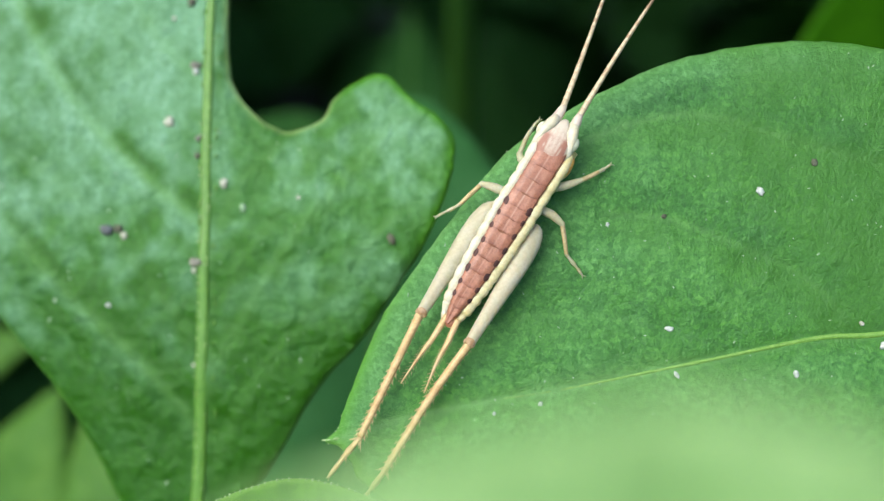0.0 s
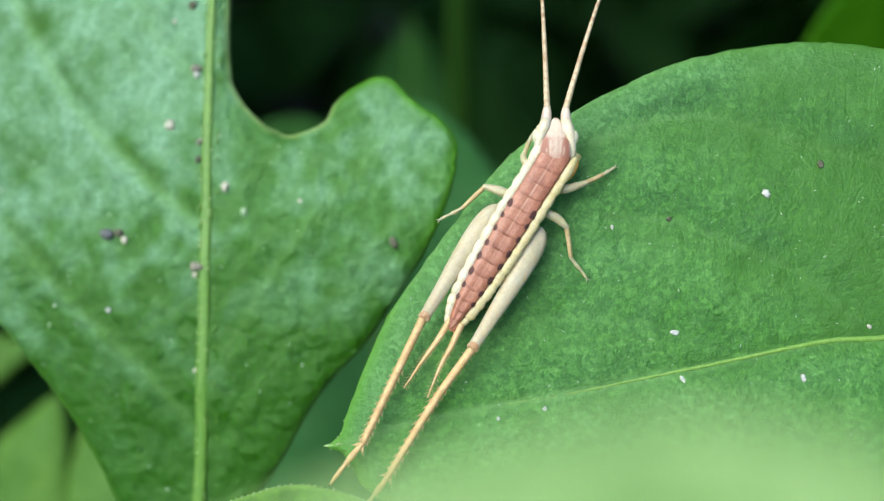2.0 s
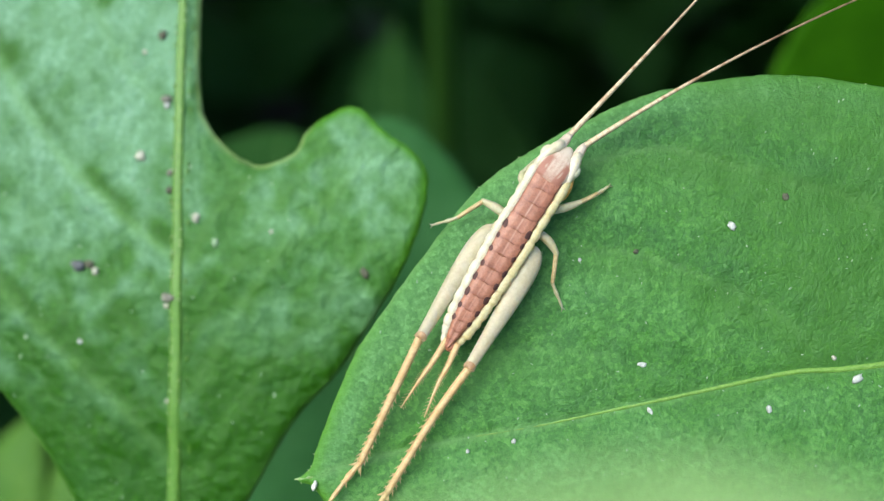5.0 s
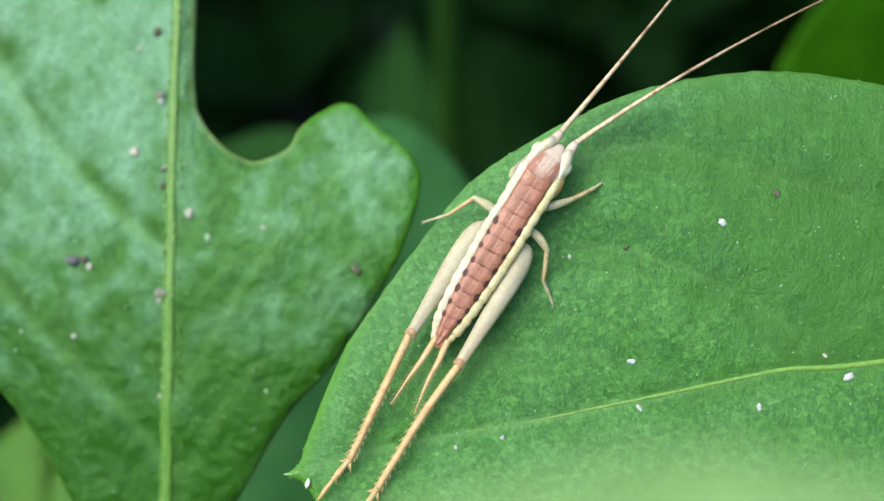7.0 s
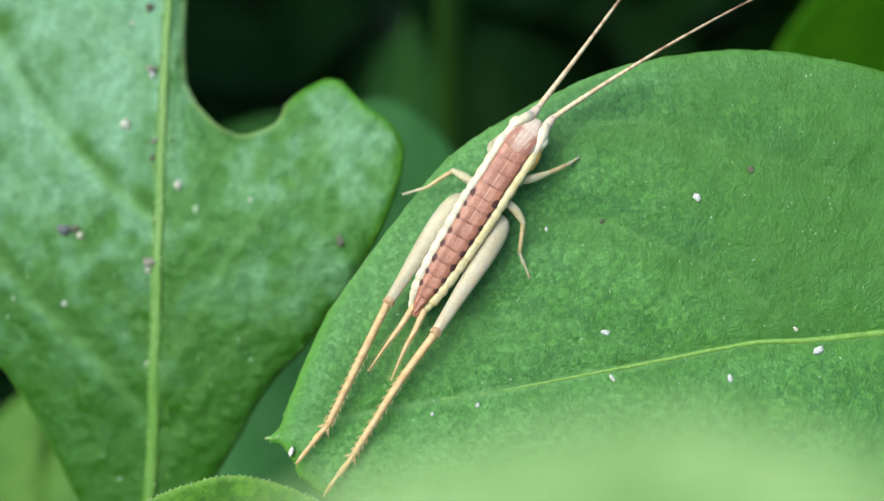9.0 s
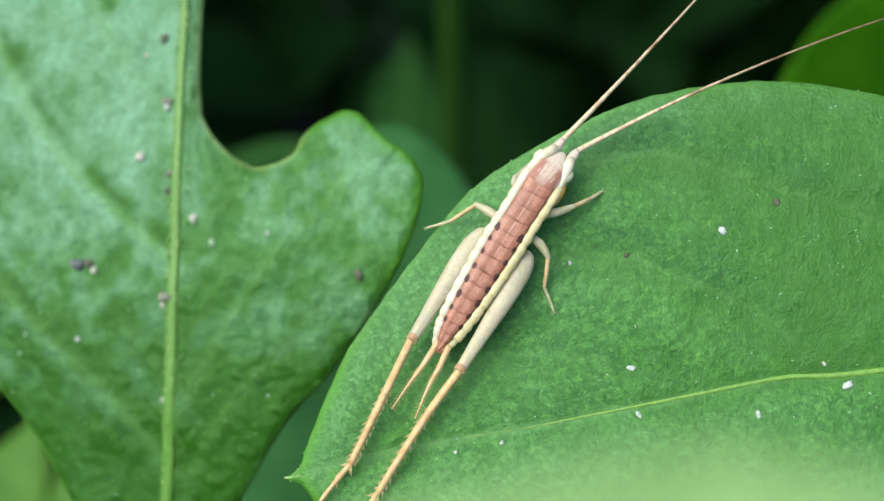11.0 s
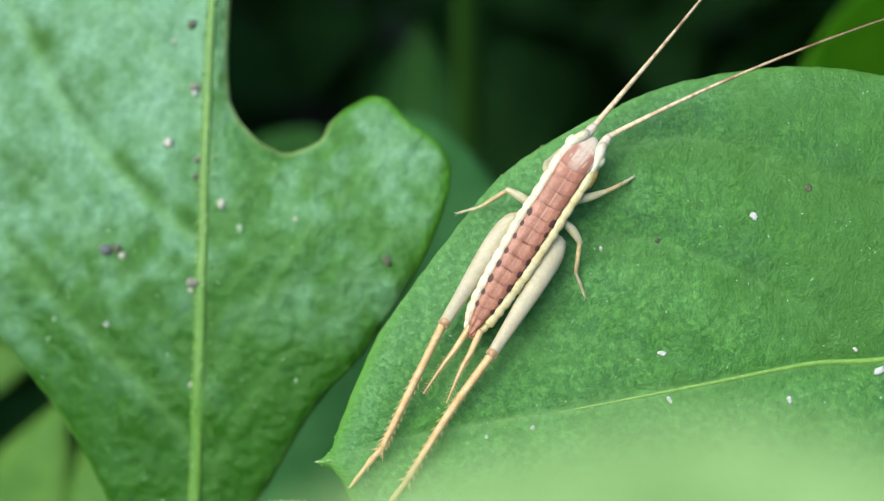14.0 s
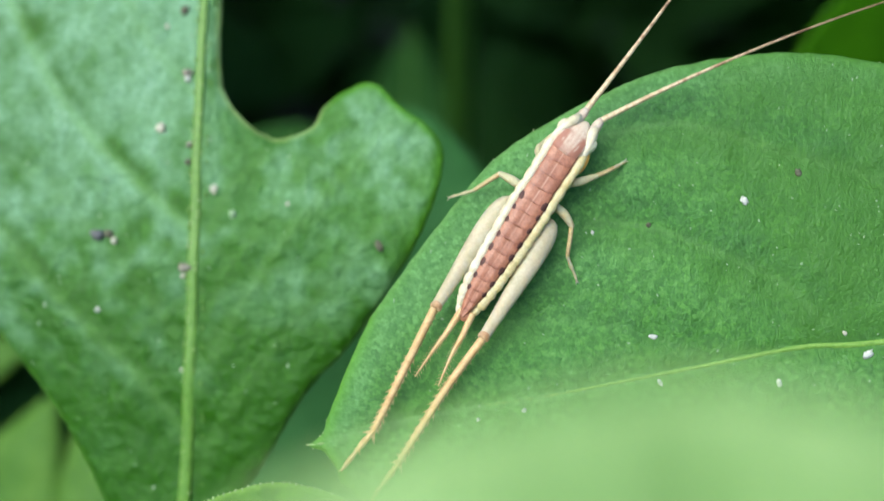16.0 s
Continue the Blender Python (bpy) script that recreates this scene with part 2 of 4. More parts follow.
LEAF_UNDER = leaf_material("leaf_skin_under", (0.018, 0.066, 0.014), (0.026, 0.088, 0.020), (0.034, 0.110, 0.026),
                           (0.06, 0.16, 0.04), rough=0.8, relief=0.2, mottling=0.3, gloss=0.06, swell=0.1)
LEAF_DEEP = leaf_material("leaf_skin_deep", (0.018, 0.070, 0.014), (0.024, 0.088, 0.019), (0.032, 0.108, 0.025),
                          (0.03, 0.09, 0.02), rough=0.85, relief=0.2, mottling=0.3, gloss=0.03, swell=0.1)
LEAF_GRASSY = leaf_material("leaf_skin_grassy", (0.014, 0.070, 0.0006), (0.018, 0.084, 0.0008), (0.024, 0.102, 0.0014),
                            (0.05, 0.17, 0.01), rough=0.8, relief=0.2, mottling=0.3, gloss=0.04, swell=0.1)
LEAF_FRESH = leaf_material("leaf_skin_fresh", (0.044, 0.150, 0.012), (0.085, 0.225, 0.026), (0.125, 0.28, 0.042),
                           (0.13, 0.30, 0.04), rough=0.6, relief=0.2, mottling=0.2, gloss=0.3, swell=0.1)
RIB_LOBED = skin_material("rib_lobed", (0.050, 0.165, 0.006), (0.082, 0.218, 0.015), rough=0.48, relief=0.3, grain=0.35)
RIB_BROAD = skin_material("rib_broad", (0.085, 0.215, 0.018), (0.150, 0.300, 0.048), rough=0.45, relief=0.5, grain=0.5)
PETIOLE = skin_material("petiole_green", (0.045, 0.16, 0.015), (0.08, 0.24, 0.03), rough=0.5)
STEM = skin_material("stem_green", (0.017, 0.070, 0.004), (0.026, 0.092, 0.007), rough=0.5)
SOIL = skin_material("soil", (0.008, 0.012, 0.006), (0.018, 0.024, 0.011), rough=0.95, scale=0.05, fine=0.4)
BROWN = plate_material("cuticle_brown", (0.245, 0.094, 0.046), (0.345, 0.150, 0.082), (0.135, 0.042, 0.022), (0.47, 0.29, 0.20))
HEAD_SKIN = plate_material("cuticle_head", (0.38, 0.285, 0.21), (0.47, 0.375, 0.28), (0.27, 0.115, 0.070), (0.53, 0.47, 0.35), rough=0.55)
PINK_CREAM = skin_material("cuticle_pink_cream", (0.45, 0.355, 0.265), (0.55, 0.485, 0.365), rough=0.40, scale=1.6, fine=8, sub=0.2, grain=0.3)
CREAM = skin_material("cuticle_cream", (0.475, 0.44, 0.285), (0.555, 0.53, 0.385), rough=0.45, scale=1.5, fine=8, sub=0.3, grain=0.35)
BUFF = skin_material("cuticle_buff", (0.44, 0.385, 0.17), (0.52, 0.485, 0.27), rough=0.45, scale=1.5, fine=8, sub=0.3, grain=0.45)
YELLOW = skin_material("cuticle_yellow", (0.44, 0.36, 0.12), (0.55, 0.48, 0.24), rough=0.45, scale=1.5, fine=8, sub=0.3, grain=0.4)
AMBER = skin_material("cuticle_amber", (0.42, 0.21, 0.035), (0.52, 0.30, 0.07), rough=0.35, sub=0.2)
IVORY = skin_material("cuticle_ivory", (0.42, 0.39, 0.245), (0.515, 0.485, 0.335), rough=0.5, scale=0.9, fine=6, sub=0.5, grain=0.3, clear=0.2)
PALE_LEG = skin_material("cuticle_leg_pale", (0.39, 0.375, 0.21), (0.49, 0.475, 0.30), rough=0.42, scale=1.5, fine=8, sub=0.5, grain=0.35, clear=0.2)
STRAW = skin_material("cuticle_straw", (0.43, 0.285, 0.11), (0.56, 0.41, 0.20), rough=0.45, scale=2.0, fine=10, sub=0.15, grain=0.5)
KNEE = skin_material("cuticle_knee", (0.40, 0.24, 0.11), (0.54, 0.38, 0.22), rough=0.4, scale=3.0, sub=0.4, clear=0.25)
TAN = skin_material("cuticle_tan", (0.36, 0.265, 0.11), (0.49, 0.40, 0.205), rough=0.45, scale=2.0, fine=10, sub=0.1)
DARK = skin_material("cuticle_dark", (0.040, 0.013, 0.009), (0.070, 0.024, 0.016), rough=0.7)
EYE = skin_material("eye_pearl", (0.45, 0.455, 0.29), (0.53, 0.54, 0.38), rough=0.25, relief=0.1, sub=0.2, grain=0.2)
ANTENNA = banded_material("antenna_banded", (0.51, 0.43, 0.265), (0.43, 0.33, 0.19))
WHITE_BIT = skin_material("white_crumb", (0.30, 0.35, 0.29), (0.46, 0.50, 0.45), rough=0.5, scale=4)
PALE_FLECK = skin_material("pale_fleck_green", (0.13, 0.27, 0.11), (0.30, 0.44, 0.26), rough=0.45, scale=3)
MITE_SKIN = skin_material("mite_white", (0.50, 0.52, 0.44), (0.64, 0.66, 0.58), rough=0.5, scale=4)
RIM_TEETH = skin_material("rim_teeth", (0.17, 0.32, 0.08), (0.34, 0.48, 0.22), rough=0.5, scale=3)
PINK_BIT = skin_material("pale_crumb", (0.29, 0.315, 0.22), (0.45, 0.47, 0.36), rough=0.6, scale=4)
DARK_BIT = skin_material("dark_crumb", (0.042, 0.050, 0.026), (0.115, 0.125, 0.075), rough=0.85, scale=4)
SLATE_BIT = skin_material("slate_crumb", (0.050, 0.060, 0.060), (0.120, 0.135, 0.135), rough=0.6, scale=3)
GREY_BIT = skin_material("grey_crumb", (0.07, 0.075, 0.05), (0.22, 0.225, 0.165), rough=0.6, scale=4)


# ---- mesh building ----
class Shape:
    """Collects vertices and faces in millimetres and makes one mesh of them."""

    def __init__(self):
        self.v, self.f, self.tints = [], [], {}

    def rings(self, rings, cap=True, close=True):
        s, n = len(self.v), len(rings[0])
        for r in rings:
            self.v.extend(tuple(p) for p in r)
        last = n if close else n - 1
        for i in range(len(rings) - 1):
            for j in range(last):
                a, b = s + i * n + j, s + i * n + (j + 1) % n
                self.f.append((a, b, b + n, a + n))
        if cap and close:
            self.f.append(tuple(s + j for j in reversed(range(n))))
            self.f.append(tuple(s + (len(rings) - 1) * n + j for j in range(n)))
        return self

    def tube(self, path, radii, sides=10, flat=1.0):
        path = [Vector(p) for p in path]
        rings, up = [], Vector((0, 0, 1))
        for i, p in enumerate(path):
            d = (path[min(i + 1, len(path) - 1)] - path[max(i - 1, 0)]).normalized()
            side = d.cross(up)
            side = side.normalized() if side.length > 1e-4 else Vector((0, 1, 0))
            top = side.cross(d).normalized()
            r = radii[i] if i < len(radii) else radii[-1]
            rings.append([p + side * (math.cos(2 * math.pi * k / sides) * r) + top * (math.sin(2 * math.pi * k / sides) * r * flat)
                          for k in range(sides)])
        return self.rings(rings)

    def ball(self, c, r, turn=None, seg=14, rows=9, lump=0.0, rng=None):
        c, rings = Vector(c), []
        for i in range(1, rows):
            a = math.pi * i / rows
            ring = []
            for k in range(seg):
                b = 2 * math.pi * k / seg
                q = Vector((r[0] * math.sin(a) * math.cos(b), r[1] * math.sin(a) * math.sin(b), -r[2] * math.cos(a)))
                if lump:
                    q *= 1 + lump * (rng.random() - 0.5)
                ring.append(c + (turn @ q if turn else q))
            rings.append(ring)
        return self.rings(rings)

    def cone(self, base, tip, r, sides=5):
        return self.tube([base, (Vector(base) + Vector(tip)) * 0.5, tip], [r, r * 0.62, r * 0.12], sides)

    def mesh(self, name):
        me = bpy.data.meshes.new(name)
        me.from_pydata([(x * MM, y * MM, z * MM) for x, y, z in self.v], [], self.f)
        me.polygons.foreach_set("use_smooth", [True] * len(me.polygons))
        for nm, val in self.tints.items():
            me.attributes.new(nm, "FLOAT", "POINT").data.foreach_set("value", np.clip(val, 0, 1).astype(np.float32))
        me.validate()
        return me


def part(name, shape, material, parent, label="", m=None):
    """One mesh object under a thing or a part."""
    me = shape.mesh(name) if isinstance(shape, Shape) else shape
    me.materials.append(material)
    ob = new(name, me)
    ob.parent = parent
    if m is not None:
        ob.matrix_basis = m
    if label:
        tagged(ob, label)
    return ob


def thing(name, shape, material, m, label, category, group="", kind=""):
    ob = new(name, shape.mesh(name) if shape else None)
    if shape:
        ob.data.materials.append(material)
    ob.matrix_basis = m
    return tagged(ob, label, category, group, kind)


def basis(o, x, n):
    """A pose in metres from an origin in millimetres, a long axis and a normal."""
    x = Vector(x).normalized()
    n = Vector(n)
    n = (n - x * n.dot(x)).normalized()
    y = n.cross(x)
    m = Matrix((x, y, n)).transposed().to_4x4()
    m.translation = Vector(o) * MM
    return m


def spline(pts, closed, per):
    """Points along a Catmull-Rom curve through pts."""
    p = [np.array(q, float) for q in pts]
    n, out = len(p), []
    for i in range(n if closed else n - 1):
        a, b, c, d = (p[(i + k) % n] if closed else p[min(max(i + k, 0), n - 1)] for k in (-1, 0, 1, 2))
        for s in np.linspace(0, 1, per, endpoint=False):
            out.append(0.5 * (2 * b + (c - a) * s + (2 * a - 5 * b + 4 * c - d) * s * s + (3 * b - a - 3 * c + d) * s ** 3))
    if not closed:
        out.append(p[-1])
    return np.array(out)


def away(q, line, closed=False):
    """Distance of each point of q to a polyline."""
    best = np.full(len(q), 1e9)
    k = len(line)
    for i in range(k if closed else k - 1):
        a, b = line[i], line[(i + 1) % k]
        d = b - a
        s = np.clip(((q - a) @ d) / max(d @ d, 1e-12), 0, 1)
        best = np.minimum(best, np.hypot(*(q - a - s[:, None] * d).T))
    return best


def smooth_noise(q, scale, seed):
    return np.array([noise.noise(Vector((x * scale, y * scale, seed))) for x, y in q])


class Blade:
    """A leaf blade: filled outline with vein grooves, quilting, a drooping margin and real thickness."""

    def __init__(self, outline, veins, step, thick=0.22, quilt=0.25, groove=0.12, droop=0.5, reach=0.7, rough_edge=0.06, sag=0.0,
                 seed=1.0, vein_w=0.22, per=14, undulate=0.35, fold=0.0, bend=0.0, marks=None):
        from mathutils.geometry import delaunay_2d_cdt
        rim = spline(outline, True, per)
        k = len(rim)
        tang = np.roll(rim, -1, 0) - np.roll(rim, 1, 0)
        nrm = np.stack([tang[:, 1], -tang[:, 0]], 1) / (np.hypot(*tang.T)[:, None] + 1e-9)
        rim = rim + nrm * (rough_edge * (smooth_noise(rim, 1.1, seed) + 0.6 * smooth_noise(rim, 3.1, seed + 4)))[:, None]
        self.rim = rim
        lo, hi = rim.min(0), rim.max(0)
        xs, ys = np.arange(lo[0], hi[0], step), np.arange(lo[1], hi[1], step * 0.87)
        g = np.array([(x + (step / 2 if j % 2 else 0), y) for j, y in enumerate(ys) for x in xs])
        inside = np.zeros(len(g), bool)
        for i in range(k):
            (ax, ay), (bx, by) = rim[i], rim[(i + 1) % k]
            cross = (ay > g[:, 1]) != (by > g[:, 1])
            inside ^= cross & (g[:, 0] < (bx - ax) * (g[:, 1] - ay) / (by - ay + 1e-12) + ax)
        g = g[inside]
        g = g[away(g, rim, True) > step * 0.45]
        allp = np.vstack([rim, g])
        res = delaunay_2d_cdt([Vector(p) for p in allp], [], [list(range(k))], 1, 1e-6)
        q = np.array([tuple(p) for p in res[0]])
        tri = np.array([f if (q[f[1]] - q[f[0]])[0] * (q[f[2]] - q[f[0]])[1] - (q[f[1]] - q[f[0]])[1] * (q[f[2]] - q[f[0]])[0] > 0 else f[::-1]
                        for f in ([list(a) for a in res[2]])])
        self.veins = [(spline(v, False, 8), w) for v, w in veins]
        self.args = (quilt, groove, droop, reach, sag, seed, vein_w, undulate, fold, bend)
        z, vein, margin = self.relief(q)
        n = len(q)
        v = np.vstack([np.c_[q, z], np.c_[q, z - thick]]) * MM
        count = {}
        for f in tri:
            for a, b in ((f[0], f[1]), (f[1], f[2]), (f[2], f[0])):
                count[(min(a, b), max(a, b))] = None if (min(a, b), max(a, b)) in count else (a, b)
        faces = [tuple(int(i) for i in f) for f in tri] + [tuple(int(i) + n for i in f[::-1]) for f in tri]
        faces += [(int(b), int(a), int(a) + n, int(b) + n) for e in count.values() if e for a, b in (e,)]
        me = bpy.data.meshes.new("blade")
        me.from_pydata(v.tolist(), [], faces)
        me.polygons.foreach_set("use_smooth", [True] * len(me.polygons))
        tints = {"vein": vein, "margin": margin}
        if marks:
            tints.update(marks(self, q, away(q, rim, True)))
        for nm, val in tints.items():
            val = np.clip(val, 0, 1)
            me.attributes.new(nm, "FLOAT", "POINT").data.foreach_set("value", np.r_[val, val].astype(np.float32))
        self.mesh = me

    def relief(self, q):
        q = np.atleast_2d(np.array(q, float))
        quilt, groove, droop, reach, sag, seed, vein_w, undulate, fold, bend = self.args
        near, vein = np.full(len(q), 1e9), np.zeros(len(q))
        for line, w in self.veins:
            d = away(q, line)
            near = np.minimum(near, d)
            vein = np.maximum(vein, w * np.exp(-(d / vein_w) ** 2))
        edge = away(q, self.rim, True)
        z = quilt * (1 - np.exp(-near / 1.6)) - groove * vein
        z = z + undulate * smooth_noise(q, 0.16, seed + 9) + 0.10 * smooth_noise(q, 0.55, seed + 2) + 0.03 * smooth_noise(q, 1.6, seed + 3)
        z = z + fold * np.maximum(0, -q[:, 1]) * np.clip(q[:, 0] / 8 - 0.4, 0, 1)
        z = z - bend * np.maximum(0, 18 - q[:, 0]) ** 2 - 0.94 * bend * np.maximum(0, q[:, 0] - 20) ** 2
        z = z - droop * np.exp(-edge / reach) - sag * (q[:, 1] ** 2) * 0.001
        return z, vein, np.exp(-(edge / 0.16) ** 2)

    def height(self, x, y):
        return float(self.relief([(x, y)])[0][0])


def margin_hairs(blade, rng, count, length, thick=1.0):
    s, k = Shape(), len(blade.rim)
    for _ in range(count):
        i = rng.randrange(k)
        p = blade.rim[i]
        d = blade.rim[(i + 1) % k] - blade.rim[i - 1]
        nrm = np.array([d[1], -d[0]]) / (np.hypot(*d) + 1e-9)
        z = blade.height(*p)
        b = (*(p - nrm * 0.04), z - 0.08)
        e = p + nrm * length * rng.uniform(0.4, 1.0) + d / (np.hypot(*d) + 1e-9) * length * rng.uniform(-0.4, 0.4)
        s.cone(b, (*e, z + rng.uniform(-0.05, 0.15)), thick * rng.uniform(0.05, 0.13), 5)
    return s


def rib(blade, line, r0, r1, lift, n=40, sides=8, flat=0.7):
    p = spline(line, False, max(2, n // (len(line) - 1)))
    zs = blade.relief(p)[0]
    return Shape().tube([(x, y, z + lift) for (x, y), z in zip(p, zs)], [r0 + (r1 - r0) * i / (len(p) - 1) for i in range(len(p))], sides, flat)


def petiole(m, start, bend, foot, r):
    """A stalk in leaf space from the blade's base down to the soil."""
    inv = m.inverted()
    a = m @ (Vector(start) * MM)
    pts = [a, Vector(bend) * MM, Vector(foot) * MM]
    path = []
    for i in range(15):
        s = i / 14
        path.append(inv @ (pts[0] * (1 - s) ** 2 + pts[1] * 2 * s * (1 - s) + pts[2] * s * s) / MM)
    return Shape().tube(path, [r * (1 + 0.5 * i / 14) for i in range(15)], 10)


# ---- ground ----
gs = Shape()
N = 60
for j in range(N + 1):
    for i in range(N + 1):
        u, w = (i / N - 0.5) * 2, (j / N - 0.5) * 2
        x, y = (abs(u) ** 4 * 200 + abs(u) * 0.6) * math.copysign(1, u), (abs(w) ** 4 * 200 + abs(w) * 0.6) * math.copysign(1, w)
        gs.v.append((x * 1000, y * 1000, 12 * noise.noise(Vector((x * 9, y * 9, 0)))))
for j in range(N):
    for i in range(N):
        a = j * (N + 1) + i
        gs.f.append((a, a + 1, a + N + 2, a + N + 1))
thing("ground", gs, SOIL, Matrix(), "very dark greenish soil under the plants", "ground", kind="structure")


# ---- leaves ----
def plant_leaf(m, blade, skin, ribs, stalk, label, rib_mat, hair=None, stalk_mat=PETIOLE):
    ob = thing("plant_leaf", None, None, m, label, "leaf")
    part("blade", blade.mesh, skin, ob)
    for i, s in enumerate(ribs):
        part("midrib" if i == 0 else "side_vein", s, rib_mat, ob, "raised yellow-green midrib" if i == 0 else "")
    if stalk:
        part("petiole", stalk, stalk_mat, ob)
    if hair:
        tagged(part("margin_hair", hair, RIM_TEETH, ob, "short pale teeth along the margin"), kind="stuff")
    return ob


def ease(x, a, b):
    u = np.clip((x - a) / (b - a), 0, 1)
    return u * u * (3 - 2 * u)


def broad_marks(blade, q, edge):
    """Sky sheen and light falloff put into the colour: pale towards the tip, the margin and below the midrib, darker
    yellow-green towards the base; also darker above the side veins.
    """
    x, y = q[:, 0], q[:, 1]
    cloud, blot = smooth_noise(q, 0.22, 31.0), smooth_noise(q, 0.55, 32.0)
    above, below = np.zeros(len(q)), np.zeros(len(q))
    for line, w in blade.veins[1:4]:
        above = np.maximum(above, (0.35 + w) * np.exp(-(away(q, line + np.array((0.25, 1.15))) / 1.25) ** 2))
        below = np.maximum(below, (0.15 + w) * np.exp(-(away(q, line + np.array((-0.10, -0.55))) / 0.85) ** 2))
    pale_sheen = 0.90 * np.exp(-edge / 2.1) * ease(x, 36, 22) * ease(y, -1.5, 1.5) + 0.4 * ease(edge + 0.5 * blot, 1.7, 1.1) + 0.10 + 0.28 * ease(x, 26, 14) * ease(x, 3, 11) + 0.20 * ease(y, 0.2, -1.5) + 0.35 * cloud + 0.25 * blot - 0.45 * above
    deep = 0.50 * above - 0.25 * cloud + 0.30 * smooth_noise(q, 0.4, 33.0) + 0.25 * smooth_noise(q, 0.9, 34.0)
    yellow_green = 0.70 * ease(x, 18, 29) * ease(y, -1.5, 1.0) + 0.6 * below + 0.35 * smooth_noise(q, 0.3, 35.0) - 0.25 * above
    return {"pale_sheen": np.clip(pale_sheen, 0, 0.9), "deep": np.clip(deep, 0, 0.85), "yellow_green": np.clip(yellow_green, 0, 0.75),
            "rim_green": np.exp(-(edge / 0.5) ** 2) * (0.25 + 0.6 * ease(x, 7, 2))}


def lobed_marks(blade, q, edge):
    """Sky sheen and shade put into the colour: pale clouds towards the tip and on the side lobe, deep green round the
    base and along the veins. Also a bright green rim, a dry scar in the bay.
    """
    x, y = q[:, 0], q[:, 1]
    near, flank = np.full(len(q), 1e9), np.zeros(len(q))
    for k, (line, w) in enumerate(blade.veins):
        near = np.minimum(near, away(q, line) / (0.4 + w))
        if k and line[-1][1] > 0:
            # relief shade painted as a dark band beside each left vein
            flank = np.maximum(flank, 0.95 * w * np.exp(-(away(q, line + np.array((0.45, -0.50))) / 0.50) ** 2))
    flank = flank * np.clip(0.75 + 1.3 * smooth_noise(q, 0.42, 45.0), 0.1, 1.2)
    # lit side of the two main left veins, painted pale
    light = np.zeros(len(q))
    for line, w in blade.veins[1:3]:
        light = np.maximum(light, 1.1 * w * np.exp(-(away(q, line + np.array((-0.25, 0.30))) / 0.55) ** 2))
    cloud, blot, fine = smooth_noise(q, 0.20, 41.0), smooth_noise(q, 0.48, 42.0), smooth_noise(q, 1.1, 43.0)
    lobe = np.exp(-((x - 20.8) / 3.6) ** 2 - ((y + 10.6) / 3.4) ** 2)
    pale_sheen = 0.62 * ease(x, 12, 27) * ease(y, -2.5, 1.0) + 0.50 * lobe + 0.10 * ease(x, 6, 14) + 0.55 * cloud + 0.55 * blot + 0.40 * fine - 0.9 * flank + 0.7 * light
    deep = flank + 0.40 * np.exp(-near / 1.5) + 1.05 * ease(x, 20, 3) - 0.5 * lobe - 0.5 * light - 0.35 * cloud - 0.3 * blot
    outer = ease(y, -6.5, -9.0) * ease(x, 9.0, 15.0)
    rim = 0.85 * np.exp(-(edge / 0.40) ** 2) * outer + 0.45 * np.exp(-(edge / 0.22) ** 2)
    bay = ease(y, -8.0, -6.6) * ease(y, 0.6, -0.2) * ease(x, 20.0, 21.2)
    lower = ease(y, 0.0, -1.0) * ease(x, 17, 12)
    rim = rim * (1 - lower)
    # shadowed edge along the lower right margin, painted deep green
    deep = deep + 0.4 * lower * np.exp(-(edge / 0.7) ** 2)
    return {"pale_sheen": np.clip(pale_sheen * (0.1 + 0.9 * ease(x, 3, 16)) * (1 - 0.4 * ease(y, -1, -3) * ease(x, 20, 16)), 0, 0.95), "deep": np.clip(deep, 0, 1.0), "rim_green": rim * (1 - bay), "scar": 0.7 * bay * np.exp(-(edge / 0.16) ** 2)}


# broad leaf under the cricket: tip at its origin, base along +x
M_BROAD = basis((-6.8236, -8.9282, 294.0872), (0.9799, 0.1240, 0.1562), (-0.0544, -0.5873, 0.8075))
BROAD_RIB = [(0.32, 0.00), (3.57, 0.41), (7.95, 0.46), (12.38, 0.34), (19.63, 0.38), (25.44, 0.42), (28.66, -0.00), (36.87, -0.55), (48.33, -1.04)]
